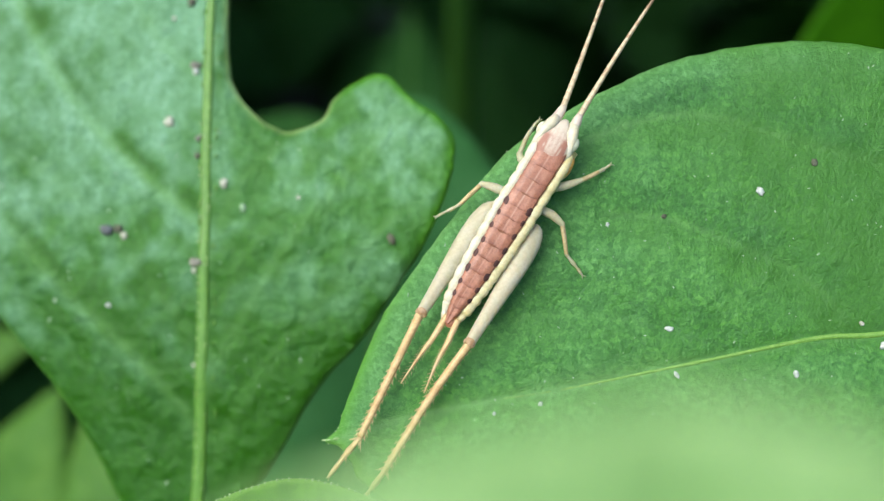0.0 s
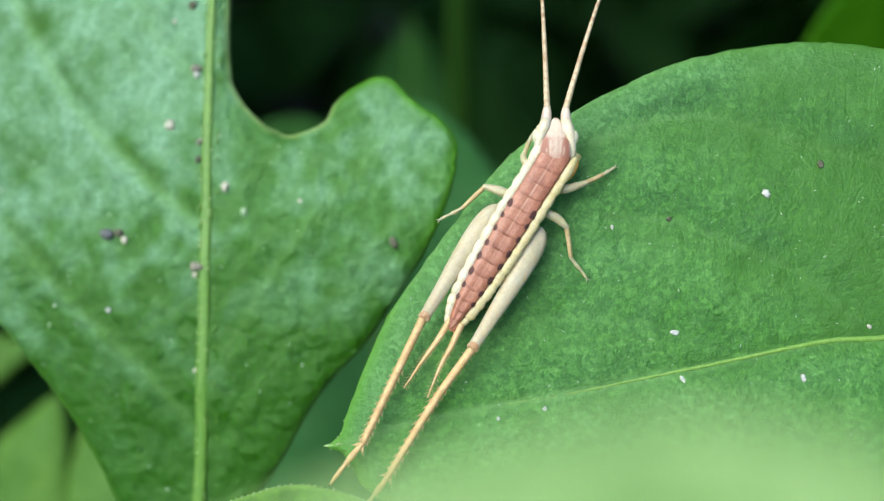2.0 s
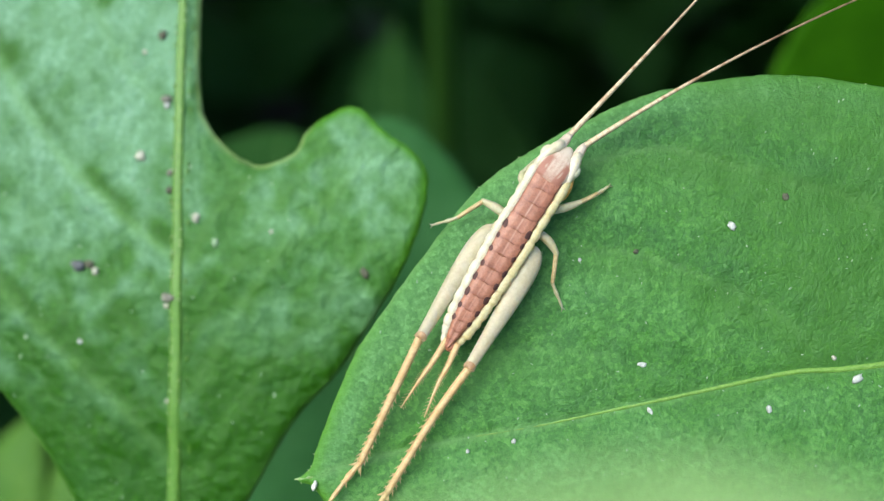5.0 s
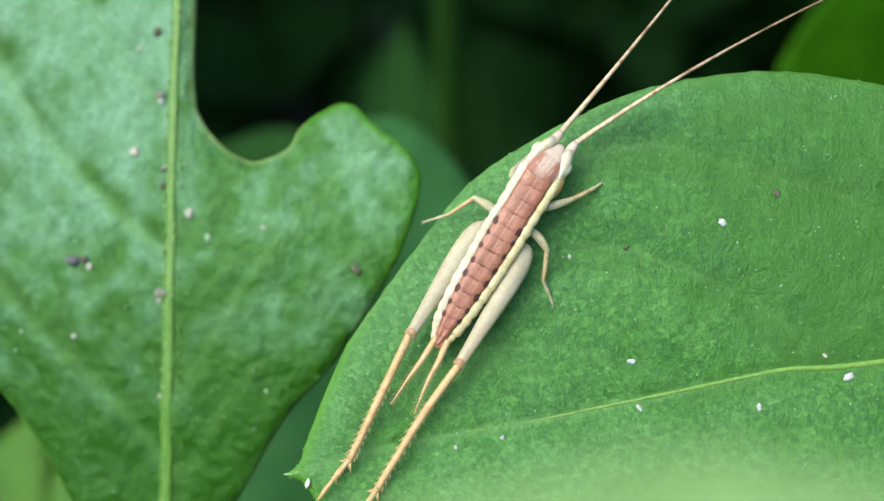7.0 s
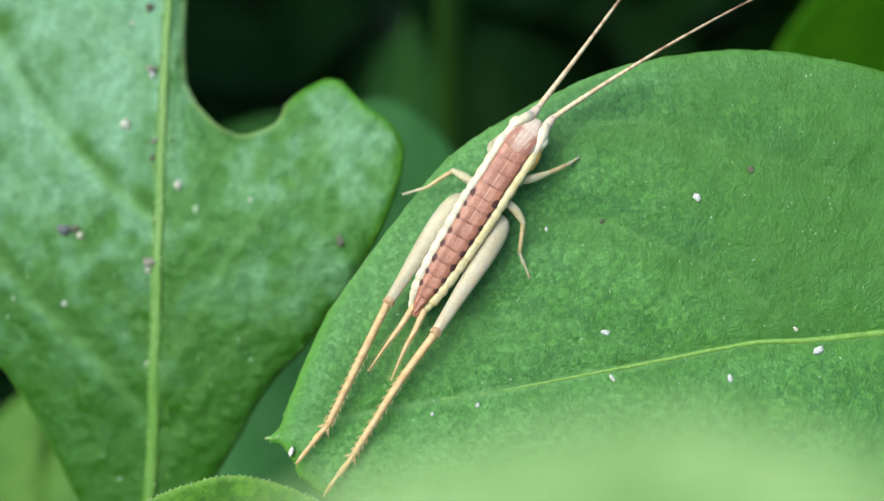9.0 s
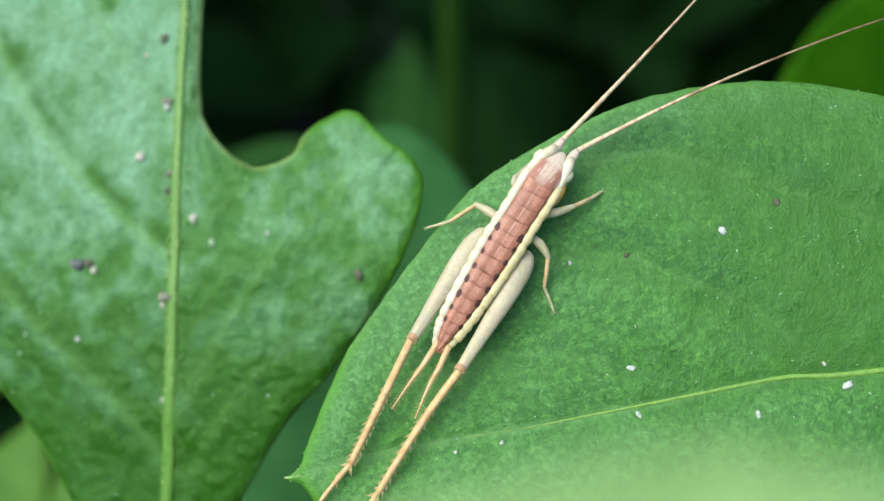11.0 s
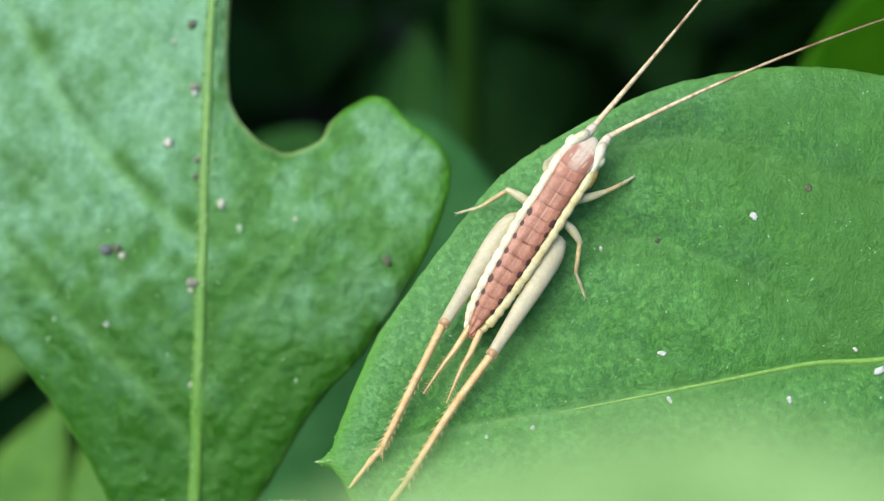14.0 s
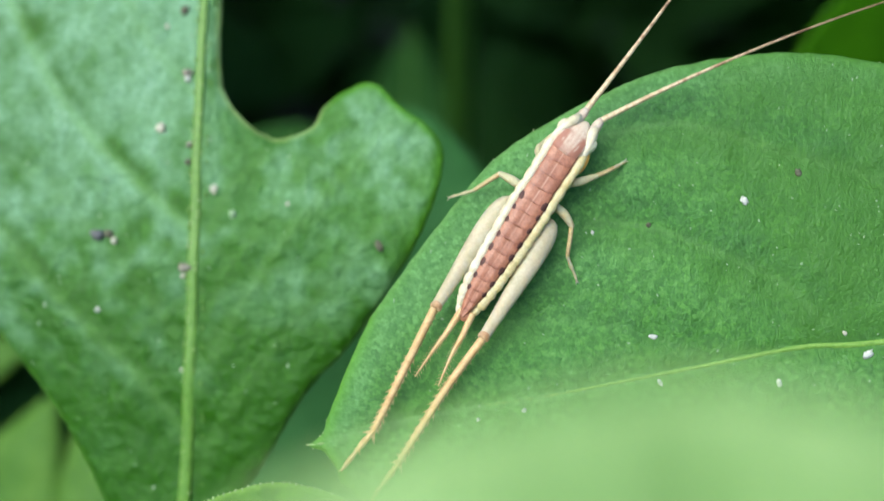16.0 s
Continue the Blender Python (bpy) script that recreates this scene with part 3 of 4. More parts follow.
broad = Blade(
    [(-0.27, 0.03), (0.49, 0.57), (1.14, 1.66), (2.79, 4.25), (4.38, 6.32), (7.92, 9.62), (11.56, 12.70), (14.16, 13.98), (17.22, 14.98),
     (21.50, 15.90), (27.10, 15.76), (31.92, 14.37), (37.26, 11.65), (42.94, 7.32), (48.09, 0.86), (49.05, -1.04), (47.92, -3.51), (44.05, -9.09), (38.09, -13.71),
     (30.60, -16.73), (22.33, -16.76), (14.44, -13.46), (8.30, -8.88), (4.20, -5.25), (1.40, -2.62), (0.78, -1.25), (0.36, -0.40)],
    [(BROAD_RIB, 0.9), ([(32.01, 7.07), (30.01, 8.66), (27.66, 9.80), (25.56, 10.98), (23.73, 12.04), (21.71, 12.92), (19.79, 13.11), (17.70, 12.96), (16.17, 12.68)], 0.75),
     ([(26.72, 1.47), (25.46, 3.46), (24.28, 4.57), (23.13, 5.33), (21.74, 6.31), (19.55, 7.70), (17.60, 8.39), (16.21, 8.71)], 0.50),
     ([(21.53, 0.39), (15.92, 3.32), (11.15, 4.37), (6.24, 3.45)], 0.14), ([(35.25, -0.37), (28.96, -5.73), (21.97, -8.93), (14.34, -9.20)], 0.25),
     ([(25.10, 0.19), (18.03, -3.97), (11.30, -5.52), (6.23, -4.36)], 0.2)],
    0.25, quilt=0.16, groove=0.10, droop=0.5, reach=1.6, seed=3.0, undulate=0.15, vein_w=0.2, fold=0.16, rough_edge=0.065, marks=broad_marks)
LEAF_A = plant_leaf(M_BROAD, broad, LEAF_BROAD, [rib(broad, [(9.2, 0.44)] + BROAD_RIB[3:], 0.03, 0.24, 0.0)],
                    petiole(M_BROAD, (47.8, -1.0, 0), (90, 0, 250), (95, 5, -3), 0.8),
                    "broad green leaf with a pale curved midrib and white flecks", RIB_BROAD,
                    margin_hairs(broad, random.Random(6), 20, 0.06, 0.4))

part("leaf_tip", Shape().tube([(0.5, 0.02, broad.height(0.5, 0.02) - 0.12), (-0.1, 0.04, broad.height(0.0, 0.03) - 0.10), (-0.48, 0.09, broad.height(0.0, 0.03) - 0.04)], [0.13, 0.09, 0.025], 8), RIM_TEETH, LEAF_A, "tiny pale spike at the leaf's tip")

# lobed leaf with a bay in its margin: base towards -x, tip along +x
M_LOBED = basis((-14.8469, -8.8841, 287.0223), (0.0140, 0.8012, 0.5982), (-0.0921, -0.5947, 0.7987))
LOBED_RIB = [(-10.65, 1.35), (-0.37, 0.60), (7.62, 0.22), (14.33, 0.05), (19.10, 0.05), (29.22, 0.14), (37.64, 0.38), (45.73, 0.90)]
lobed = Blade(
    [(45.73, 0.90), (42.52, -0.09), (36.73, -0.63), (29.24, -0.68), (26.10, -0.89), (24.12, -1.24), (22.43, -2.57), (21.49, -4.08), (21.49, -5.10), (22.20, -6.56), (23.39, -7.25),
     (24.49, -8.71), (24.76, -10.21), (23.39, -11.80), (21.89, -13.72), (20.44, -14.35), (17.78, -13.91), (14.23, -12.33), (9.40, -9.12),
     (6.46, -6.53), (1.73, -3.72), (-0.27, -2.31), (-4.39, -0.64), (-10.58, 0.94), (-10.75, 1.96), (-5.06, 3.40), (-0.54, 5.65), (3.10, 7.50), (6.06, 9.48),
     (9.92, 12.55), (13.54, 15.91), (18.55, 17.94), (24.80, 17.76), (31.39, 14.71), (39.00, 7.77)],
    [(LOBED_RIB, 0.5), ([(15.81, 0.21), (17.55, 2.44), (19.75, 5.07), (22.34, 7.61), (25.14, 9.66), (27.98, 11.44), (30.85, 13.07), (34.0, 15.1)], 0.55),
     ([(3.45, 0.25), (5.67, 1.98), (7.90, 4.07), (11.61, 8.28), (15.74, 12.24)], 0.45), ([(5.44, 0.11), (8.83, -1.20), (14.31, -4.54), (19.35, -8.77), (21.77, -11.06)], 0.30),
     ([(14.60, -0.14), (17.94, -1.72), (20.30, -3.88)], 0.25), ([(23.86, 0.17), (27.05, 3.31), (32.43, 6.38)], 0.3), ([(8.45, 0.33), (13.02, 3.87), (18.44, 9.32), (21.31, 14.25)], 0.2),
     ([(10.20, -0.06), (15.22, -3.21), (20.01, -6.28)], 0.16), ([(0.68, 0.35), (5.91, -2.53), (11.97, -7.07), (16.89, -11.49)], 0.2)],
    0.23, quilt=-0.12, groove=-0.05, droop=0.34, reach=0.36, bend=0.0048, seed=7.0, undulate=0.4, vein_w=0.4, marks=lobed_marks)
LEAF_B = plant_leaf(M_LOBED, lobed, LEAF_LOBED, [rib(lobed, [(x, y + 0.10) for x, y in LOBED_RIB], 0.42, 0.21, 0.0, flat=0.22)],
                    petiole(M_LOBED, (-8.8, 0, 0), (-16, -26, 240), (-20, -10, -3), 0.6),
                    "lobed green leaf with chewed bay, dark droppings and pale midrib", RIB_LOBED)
bumps, rng_b = Shape(), random.Random(23)
for qx, qy in spline(LOBED_RIB, False, 26)[::2]:
    if rng_b.random() < 0.8:
        side = rng_b.choice((-1, 1, 1))
        qx, off = qx + rng_b.uniform(-0.15, 0.15), rng_b.uniform(0.20, 0.34)
        qz = lobed.height(qx, qy + 0.10)
        bumps.cone((qx, qy + 0.10 + side * off * 0.7, qz), (qx + rng_b.uniform(-0.05, 0.12), qy + 0.10 + side * (off + 0.10), qz + rng_b.uniform(0.10, 0.20)), rng_b.uniform(0.045, 0.085), 6)
tagged(part("midrib_hair", bumps, RIM_TEETH, LEAF_B, "tiny pale hairs beside the midrib"), kind="stuff")


def ovate(length, width, belly=0.45, n=9, blunt=0.8):
    """Outline of an ovate leaf: base at 0, tip at length."""
    pts = []
    for i in range(1, n):
        s = i / n
        pts.append((length * s, width * math.sin(math.pi * s ** (math.log(0.5) / math.log(belly))) ** blunt))
    return [(0, 0.0)] + pts + [(length, 0.0)] + [(x, -y) for x, y in reversed(pts)]


def simple_leaf(base, tip, normal, width, skin, label, foot, step=0.9, belly=0.45, blunt=0.8, hair=0, thick=0.25, stalk_r=0.6, droop=0.4, seed=1.0, rim=0.06, ribbed=True):
    b, e = Vector(base), Vector(tip)
    length = (e - b).length
    m = basis(base, e - b, normal)
    veins = [([(0, 0), (length * 0.5, 0), (length * 0.97, 0)], 0.6)]
    for k in range(1, 5):
        for sgn in (1, -1):
            x = length * (0.12 + 0.16 * k)
            veins.append(([(x, 0), (x + length * 0.1, sgn * width * 0.45), (x + length * 0.16, sgn * width * 0.8)], 0.3))
    if not ribbed:
        veins = [([(0, 0), (length * 0.3, 0)], 0.1)]
    bl = Blade(ovate(length, width, belly, 9, blunt), veins, step, seed=seed, droop=droop, quilt=0.25, thick=thick, rough_edge=rim)
    up = 0.25 * b + 0.75 * Vector((foot[0], foot[1], b.z + 6))
    return bl, plant_leaf(m, bl, skin, [rib(bl, veins[0][0], 0.35, 0.12, 0.05)] if ribbed else [],
                          petiole(m, (0.2, 0, 0), up, foot, stalk_r), label, PETIOLE,
                          margin_hairs(bl, random.Random(5), hair, 0.10, 0.60) if hair else None)


simple_leaf((-11.6, -7.3, 253), (-3.1, 34.7, 279.4), (0.1, -0.55, 0.83), 13.5, LEAF_BLUE, "bluish green leaf in the shade below", (-20, -30, -3), blunt=0.55, belly=0.6)
simple_leaf((65.5, 61.0, 280.5), (31.2, 22.8, 259.0), (0.1, -0.75, 0.65), 15, LEAF_GRASSY, "smooth bright green leaf behind", (80, 90, -3), blunt=1.0, ribbed=False)
simple_leaf((-50.8, -2.4, 239.3), (-39.4, 17.5, 255.9), (-0.1, -0.5, 0.85), 6.0, LEAF_FRESH, "light green narrow leaf low down", (-54, -20, -3))
simple_leaf((-30.5, -4.1, 243), (-36.6, 16.2, 253.8), (-0.1, -0.4, 0.9), 5.2, LEAF_FRESH, "light green narrow leaf low down", (-26, -20, -3))
simple_leaf((-71.6, 22.4, 245), (-46.0, 27.1, 250.8), (-0.1, -0.5, 0.85), 5.0, LEAF_FRESH, "green leaf low down at the edge", (-80, 10, -3))
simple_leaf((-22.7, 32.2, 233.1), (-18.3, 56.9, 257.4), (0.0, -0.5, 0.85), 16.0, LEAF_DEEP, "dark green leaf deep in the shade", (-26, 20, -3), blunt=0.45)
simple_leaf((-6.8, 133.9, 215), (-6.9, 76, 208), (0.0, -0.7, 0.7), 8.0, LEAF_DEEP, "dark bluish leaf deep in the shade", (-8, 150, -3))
# young leaf that lies against the broad leaf's tip
young, LEAF_G = simple_leaf((-8.2, -19.2, 290.0), (-8.3, -11.40, 294.9), (-0.02, -0.58, 0.81), 5.3, LEAF_YOUNG,
                            "young bright green leaf with a finely hairy margin", (-8, -40, -3), step=0.3, hair=520, blunt=0.40, belly=0.6, droop=0.25, stalk_r=0.4, ribbed=False)

# stems
for (x, y, r, lean, label) in ((3.0, 80.0, 2.6, 1, "upright green plant stem behind the leaves"),):
    st = Shape().tube([(x + lean * math.sin(k * 0.5), y + 1.2 * math.sin(k * 0.9), -4 + 34 * k) for k in range(14)], [r * (1 - 0.02 * k) for k in range(14)], 14)
    plant = thing("tall_plant", None, None, Matrix(), label, "plant")
    part("stem", st, STEM, plant)


# dense foliage: undergrowth behind, and unseen shrubs added to block light
def foliage(name, boxes, count, size, skin, label, seed):
    rng = random.Random(seed)
    s = Shape()
    for _ in range(count):
        (x0, x1), (y0, y1), (z0, z1), slope = rng.choice(boxes)
        x, y = rng.uniform(x0, x1), rng.uniform(y0, y1)
        z = rng.uniform(z0, z1) + slope * y
        ln = size * rng.uniform(0.6, 1.3)
        wd = ln * rng.uniform(0.25, 0.36)
        m = Matrix.Translation((x, y, max(z, 6))) @ Euler((rng.uniform(-0.6, 0.6), rng.uniform(-0.2, 0.8), rng.uniform(0, 6.3))).to_matrix().to_4x4()
        o = len(s.v)
        for i in range(7):
            u = i / 6
            w = wd * math.sin(math.pi * min(1, u * 0.94 + 0.03)) ** 0.8
            for k in (-1, -0.5, 0, 0.5, 1):
                s.v.append(tuple(m @ Vector((ln * u, w * k, abs(k) * w * 0.25 - ln * 0.3 * u * u))))
        for i in range(6):
            for k in range(4):
                a = o + i * 5 + k
                s.f.append((a, a + 1, a + 6, a + 5))
    return thing(name, s, skin, Matrix(), label, "foliage", kind="stuff")


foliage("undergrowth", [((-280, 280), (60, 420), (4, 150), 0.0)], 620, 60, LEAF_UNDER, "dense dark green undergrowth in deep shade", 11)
# out of view, added to shade the background and darken the leaves' reflections
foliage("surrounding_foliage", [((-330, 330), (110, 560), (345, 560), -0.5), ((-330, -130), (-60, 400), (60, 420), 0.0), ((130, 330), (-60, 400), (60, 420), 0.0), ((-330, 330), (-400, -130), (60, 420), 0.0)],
        1150, 75, LEAF_SHADE, "dense unseen leafy shrubs added all round to block light", 12)

# pale blurred leaf close to the lens, swaying in the air
M_NEAR = basis((1.95, -32.89, 321.64), (0.0, 0.77, 0.64), (0.0, -0.62, 0.78))
near_blade = Blade(ovate(8.75, 7.3, 0.58, 9, 0.58), [([(0, 0), (4.3, 0), (8, 0)], 0.4), ([(2, 0), (3.8, 2.5), (5, 4.3)], 0.2), ([(2, 0), (3.8, -2.5), (5, -4.3)], 0.2)],
                   0.4, seed=21.0, droop=0.2, undulate=0.2)
LEAF_NEAR = plant_leaf(M_NEAR, near_blade, LEAF_LIME, [rib(near_blade, [(0, 0), (4.3, 0), (8, 0)], 0.12, 0.05, 0.02)],
                       petiole(M_NEAR, (0.2, 0, 0), (5, -45, 318), (12, -75, -3), 0.3), "pale lime green leaf close to the lens", PETIOLE)


# ---- cricket nymph: x forwards, y to its left, z up from the leaf ----
M_CRICKET = basis((2.0874, -0.5875, 300.7530), (0.4805, 0.6936, 0.5368), (-0.0544, -0.5873, 0.8075)) @ Matrix.Translation((0, 0, 0.12 * MM))


def lerp(table, x):
    if x <= table[0][0]:
        return table[0][1]
    for (a, va), (b, vb) in zip(table, table[1:]):
        if x <= b:
            return va + (vb - va) * (x - a) / (b - a)
    return table[-1][1]


BACK_W = [(-5.25, 0.16), (-4.85, 0.28), (-4.3, 0.40), (-3.77, 0.49), (-3.1, 0.56), (-2.3, 0.62), (-1.5, 0.67), (0.9, 0.75), (2.4, 0.72), (3.8, 0.74), (5.0, 0.76)]
BACK_Z = [(-5.4, 1.35), (-3.8, 1.62), (-1.9, 1.85), (0.5, 2.05), (2.7, 2.1), (5.0, 1.95)]
BACK_Y = [(-5.4, 0.24), (-3.8, 0.20), (-2.3, 0.11), (-0.8, 0.01), (0.8, -0.07), (1.5, -0.10), (2.5, -0.18), (3.8, -0.27), (5.5, -0.32)]


def back(x):
    return lerp(BACK_W, x), lerp(BACK_Z, x), lerp(BACK_Y, x)


def dorsal_plate(x0, x1, line=0.0):
    """One arched plate of the back with scalloped sides: swollen in its middle, darker along its hind edge and flanks, its rear over the next."""
    rings, dark, pale = [], [], []
    n, m = 12, 20
    phase = 17.0 * x0
    for i in range(n + 1):
        u = i / n
        x = x0 + (x1 - x0) * u
        w, z, y = back(x)
        swell = math.sin(math.pi * min(1, u * 0.88 + 0.10)) ** 0.6
        w *= 0.91 + 0.09 * swell
        z += 0.012 * swell - 0.006 + 0.012 * u
        ring = []
        for k in range(m + 1):
            v = 2 * k / m - 1
            q = (x + 0.022 * math.cos(2 * math.pi * v) + 0.015 * math.sin(5 * v + phase), y + w * v, z - 0.13 * abs(v) ** 4 + 0.015 * math.exp(-((abs(v) - 0.5) / 0.25) ** 2) * swell)
            ring.append(q)
            wave = 0.08 * math.sin(6 * v + phase)
            hind = 0.7 * math.exp(-((u - 0.93 + wave * 0.5) / 0.10) ** 2)
            fore = 0.25 * math.exp(-((u + wave * 0.5) / 0.12) ** 2)
            flank = 0.5 * max(0.0, abs(v) - 0.85) / 0.15
            mid = 0.35 * math.exp(-((abs(v) - 0.10) / 0.07) ** 2)
            dark.append(0.72 * max(hind, fore, flank, mid))
            pale.append(line * math.exp(-(v / 0.045) ** 2) * (0.55 + 0.45 * math.sin(math.pi * u)) + 0.10 * math.exp(-((abs(v) - 0.48) / 0.22) ** 2 - ((u - 0.45) / 0.3) ** 2))
        low = [(x, y + w * (1 - k / 3) * 0.96, z - 0.42 - 0.12 * (1 - abs(1 - k / 3))) for k in range(7)]
        rings.append(ring + low)
        dark += [0.7] * 7
        pale += [0.0] * 7
    s = Shape().rings(rings)
    s.tints = {"dark": np.array(dark), "pale": np.array(pale)}
    return s


EDGES = [4.85, 3.80, 3.00, 2.22, 1.45, 0.80, 0.05, -0.77, -1.54, -2.33, -3.14, -3.78, -4.36, -4.85, -5.25]


def bead_at(x):
    """0 in the grooves between the segments, 1 in their middle."""
    for a, b in zip(EDGES, EDGES[1:]):
        if b <= x <= a:
            return math.sin(math.pi * (a - x) / (a - b)) ** 0.6
    return 0.6


def side_stripe(sgn):
    path, rad = [], []
    n = 180
    for i in range(n + 1):
        x = 5.02 - 10.22 * i / n
        w, z, y = back(x)
        bead = bead_at(x + (0.0 if sgn > 0 else 0.2)) - 0.6
        if sgn < 0 and x < 1.5:
            bead = 0.5 * bead + 0.5 * (abs(math.sin(math.pi * (x + 0.1 * math.sin(3 * x)) / 0.42)) ** 0.5 - 0.6)
        r = (0.245 if sgn > 0 else 0.25) - 0.3 * max(0, x - 4.6) if x > -4.5 else 0.20 + (x + 4.5) * 0.12
        deep = 0.36 if sgn > 0 else (0.30 if x > 2.0 else 0.52)
        path.append((x, y + sgn * (w + (0.12 if sgn > 0 else 0.17)), z - (0.30 if sgn > 0 else 0.36)))
        rad.append(r * (1 + deep * bead))
    return Shape().tube(path, rad, 14, 0.85)


def under_body():
    rings = []
    for i in range(91):
        x, i = 5.3 - 10.45 * i / 90, i / 3
        w, z, y = back(x)
        w, h, y = w + 0.25 - 0.13 * (i / 30) ** 2, 0.55 * (1 - 0.35 * (i / 30) ** 3), y - 0.17
        w *= 1 + 0.10 * (bead_at(x + 0.2) - 0.6)
        rings.append([(x, y + w * math.cos(a), z - 0.42 - h * 0.8 + h * math.sin(a)) for a in (2 * math.pi * k / 18 for k in range(18))])
    return Shape().rings(rings)


def limb(path, radii, flat=1.0, sides=12):
    p = spline(path, False, 8)
    rr = spline([(r, 0) for r in radii], False, max(1, round((len(p) - 1) / (len(radii) - 1))))[:, 0]
    rr = np.interp(np.linspace(0, 1, len(p)), np.linspace(0, 1, len(rr)), rr)
    return Shape().tube([tuple(q) for q in p], list(np.maximum(rr, 0.02)), sides, flat)


def bristles(shape, path, start, count, length, r, rng, both=True, back_lean=0.7, skin=0.0):
    """Spines along a limb, leaning towards its far end."""
    p = spline(path, False, 10)
    for k in range(count):
        s = start + (0.98 - start) * k / max(1, count - 1)
        i = min(len(p) - 2, int(s * (len(p) - 1)))
        d = Vector(p[i + 1] - p[i]).normalized()
        side = d.cross(Vector((0, 0, 1))).normalized()
        for sg in ((1, -1) if both else (1,)):
            out = side * sg * rng.uniform(0.8, 1.0) + Vector((0, 0, rng.uniform(0.0, 0.5))) + d * back_lean
            root = Vector(p[i]) + side * sg * skin
            shape.cone(root, root + out.normalized() * length * rng.uniform(0.75, 1.15), r, 5)
    return shape


def leg(cricket, name, hip, femur, f_rad, tibia, t_rad, tarsus, mats, spines=0, spine_len=0.3, rng=None):
    """A leg whose parts turn about the hip."""
    h = Vector(hip)
    rel = lambda pts: [tuple(Vector(q) - h) for q in pts]
    thigh = limb(rel(femur), f_rad, 0.72 if spines else 0.85, 18)
    if spines:
        hair_line = spline(rel(femur), False, 10)
        for k in range(70):
            u = rng.uniform(0.12, 0.95)
            i = min(len(hair_line) - 2, int(u * (len(hair_line) - 1)))
            d = Vector(hair_line[i + 1] - hair_line[i]).normalized()
            side = d.cross(Vector((0, 0, 1))).normalized() * rng.choice((1, -1))
            r = float(np.interp(u, np.linspace(0, 1, len(f_rad)), f_rad))
            root = Vector(hair_line[i]) + side * r * 0.96
            thigh.cone(root, root + (side + d * 0.9).normalized() * rng.uniform(0.07, 0.15), 0.014, 4)
    fem = part(name, thigh, mats[0], cricket, m=Matrix.Translation(h * MM))
    knee = Vector(femur[-1]) - h
    along = (knee - (Vector(femur[-2]) - h)).normalized()
    across = along.cross(Vector((0, 0, 1))).normalized()
    r = f_rad[-1]
    joint = Shape().ball(knee, (r * 1.02, r * 1.02, r * 0.95))
    if spines:
        for sg in (1, -1):
            joint.ball(knee + across * sg * r * 0.72 + along * r * 0.35, (r * 0.62, r * 0.42, r * 0.6), Matrix((along, across, along.cross(across))).transposed(), 12, 8)
    part("knee", joint, mats[1], fem)
    tb = limb(rel(tibia), t_rad, sides=10)
    if spines:
        bristles(tb, rel(tibia), 0.42, spines, spine_len, 0.058, rng, back_lean=1.25, skin=0.12)
        bristles(tb, rel(tibia), 0.03, 70, 0.20, 0.016, rng, back_lean=0.6, skin=0.15)
    r = t_rad[-1]
    ts = limb(rel(tarsus), [r, r * 0.8, r * 1.05, r * 0.6, r * 0.75, r * 0.4], sides=8)
    if spines:
        foot, toe = Vector(tibia[-1]) - h, Vector(tarsus[-1]) - h
        run = (toe - foot).normalized()
        across = run.cross(Vector((0, 0, 1))).normalized()
        for sg, ln, far in ((1, 0.62, 0.0), (-1, 0.75, 0.0), (1, 0.45, 0.08), (-1, 0.5, 0.12), (1, 0.34, 1.15), (-1, 0.38, 1.2)):
            root = foot + run * far
            tb.cone(root, root + run * ln * 0.75 + across * sg * ln * 0.62 + Vector((0, 0, 0.06)), 0.075, 5)
    end, before = Vector(tarsus[-1]) - h, Vector(tarsus[-2]) - h
    d = (end - before).normalized()
    s = d.cross(Vector((0, 0, 1))).normalized()
    for sg in (1, -1):
        ts.cone(end - d * 0.03, end + d * 0.16 + s * sg * 0.12 - Vector((0, 0, 0.03)), 0.035, 4)
    part("tibia", tb, mats[2], fem)
    part("tarsus", ts, mats[3], fem, "small clawed foot")
    return fem


def cercus(side, pts, rng):
    s = limb(pts, [0.19, 0.14, 0.09, 0.03], sides=9)
    return bristles(s, pts, 0.05, 34, 0.22, 0.016, rng, back_lean=0.8, skin=0.07)


def antenna_mesh(curve, length, droop):
    """Thread of many short joints along x, bent evenly sideways."""
    path, rad, a, p = [], [], 0.0, Vector((0, 0, 0))
    n = 220
    for i in range(n + 1):
        s = length * i / n
        path.append(tuple(p))
        joint = 1 + 0.07 * math.sin(2 * math.pi * s * 2.9)
        rad.append((0.030 + 0.128 * (1 - s / length) ** 3.2) * joint)
        a = radians(curve) * s
        e = radians(9 - droop * s)
        p = p + Vector((math.cos(a) * math.cos(e), math.sin(a) * math.cos(e), math.sin(e))) * (length / n)
    return Shape().tube(path, rad, 8)


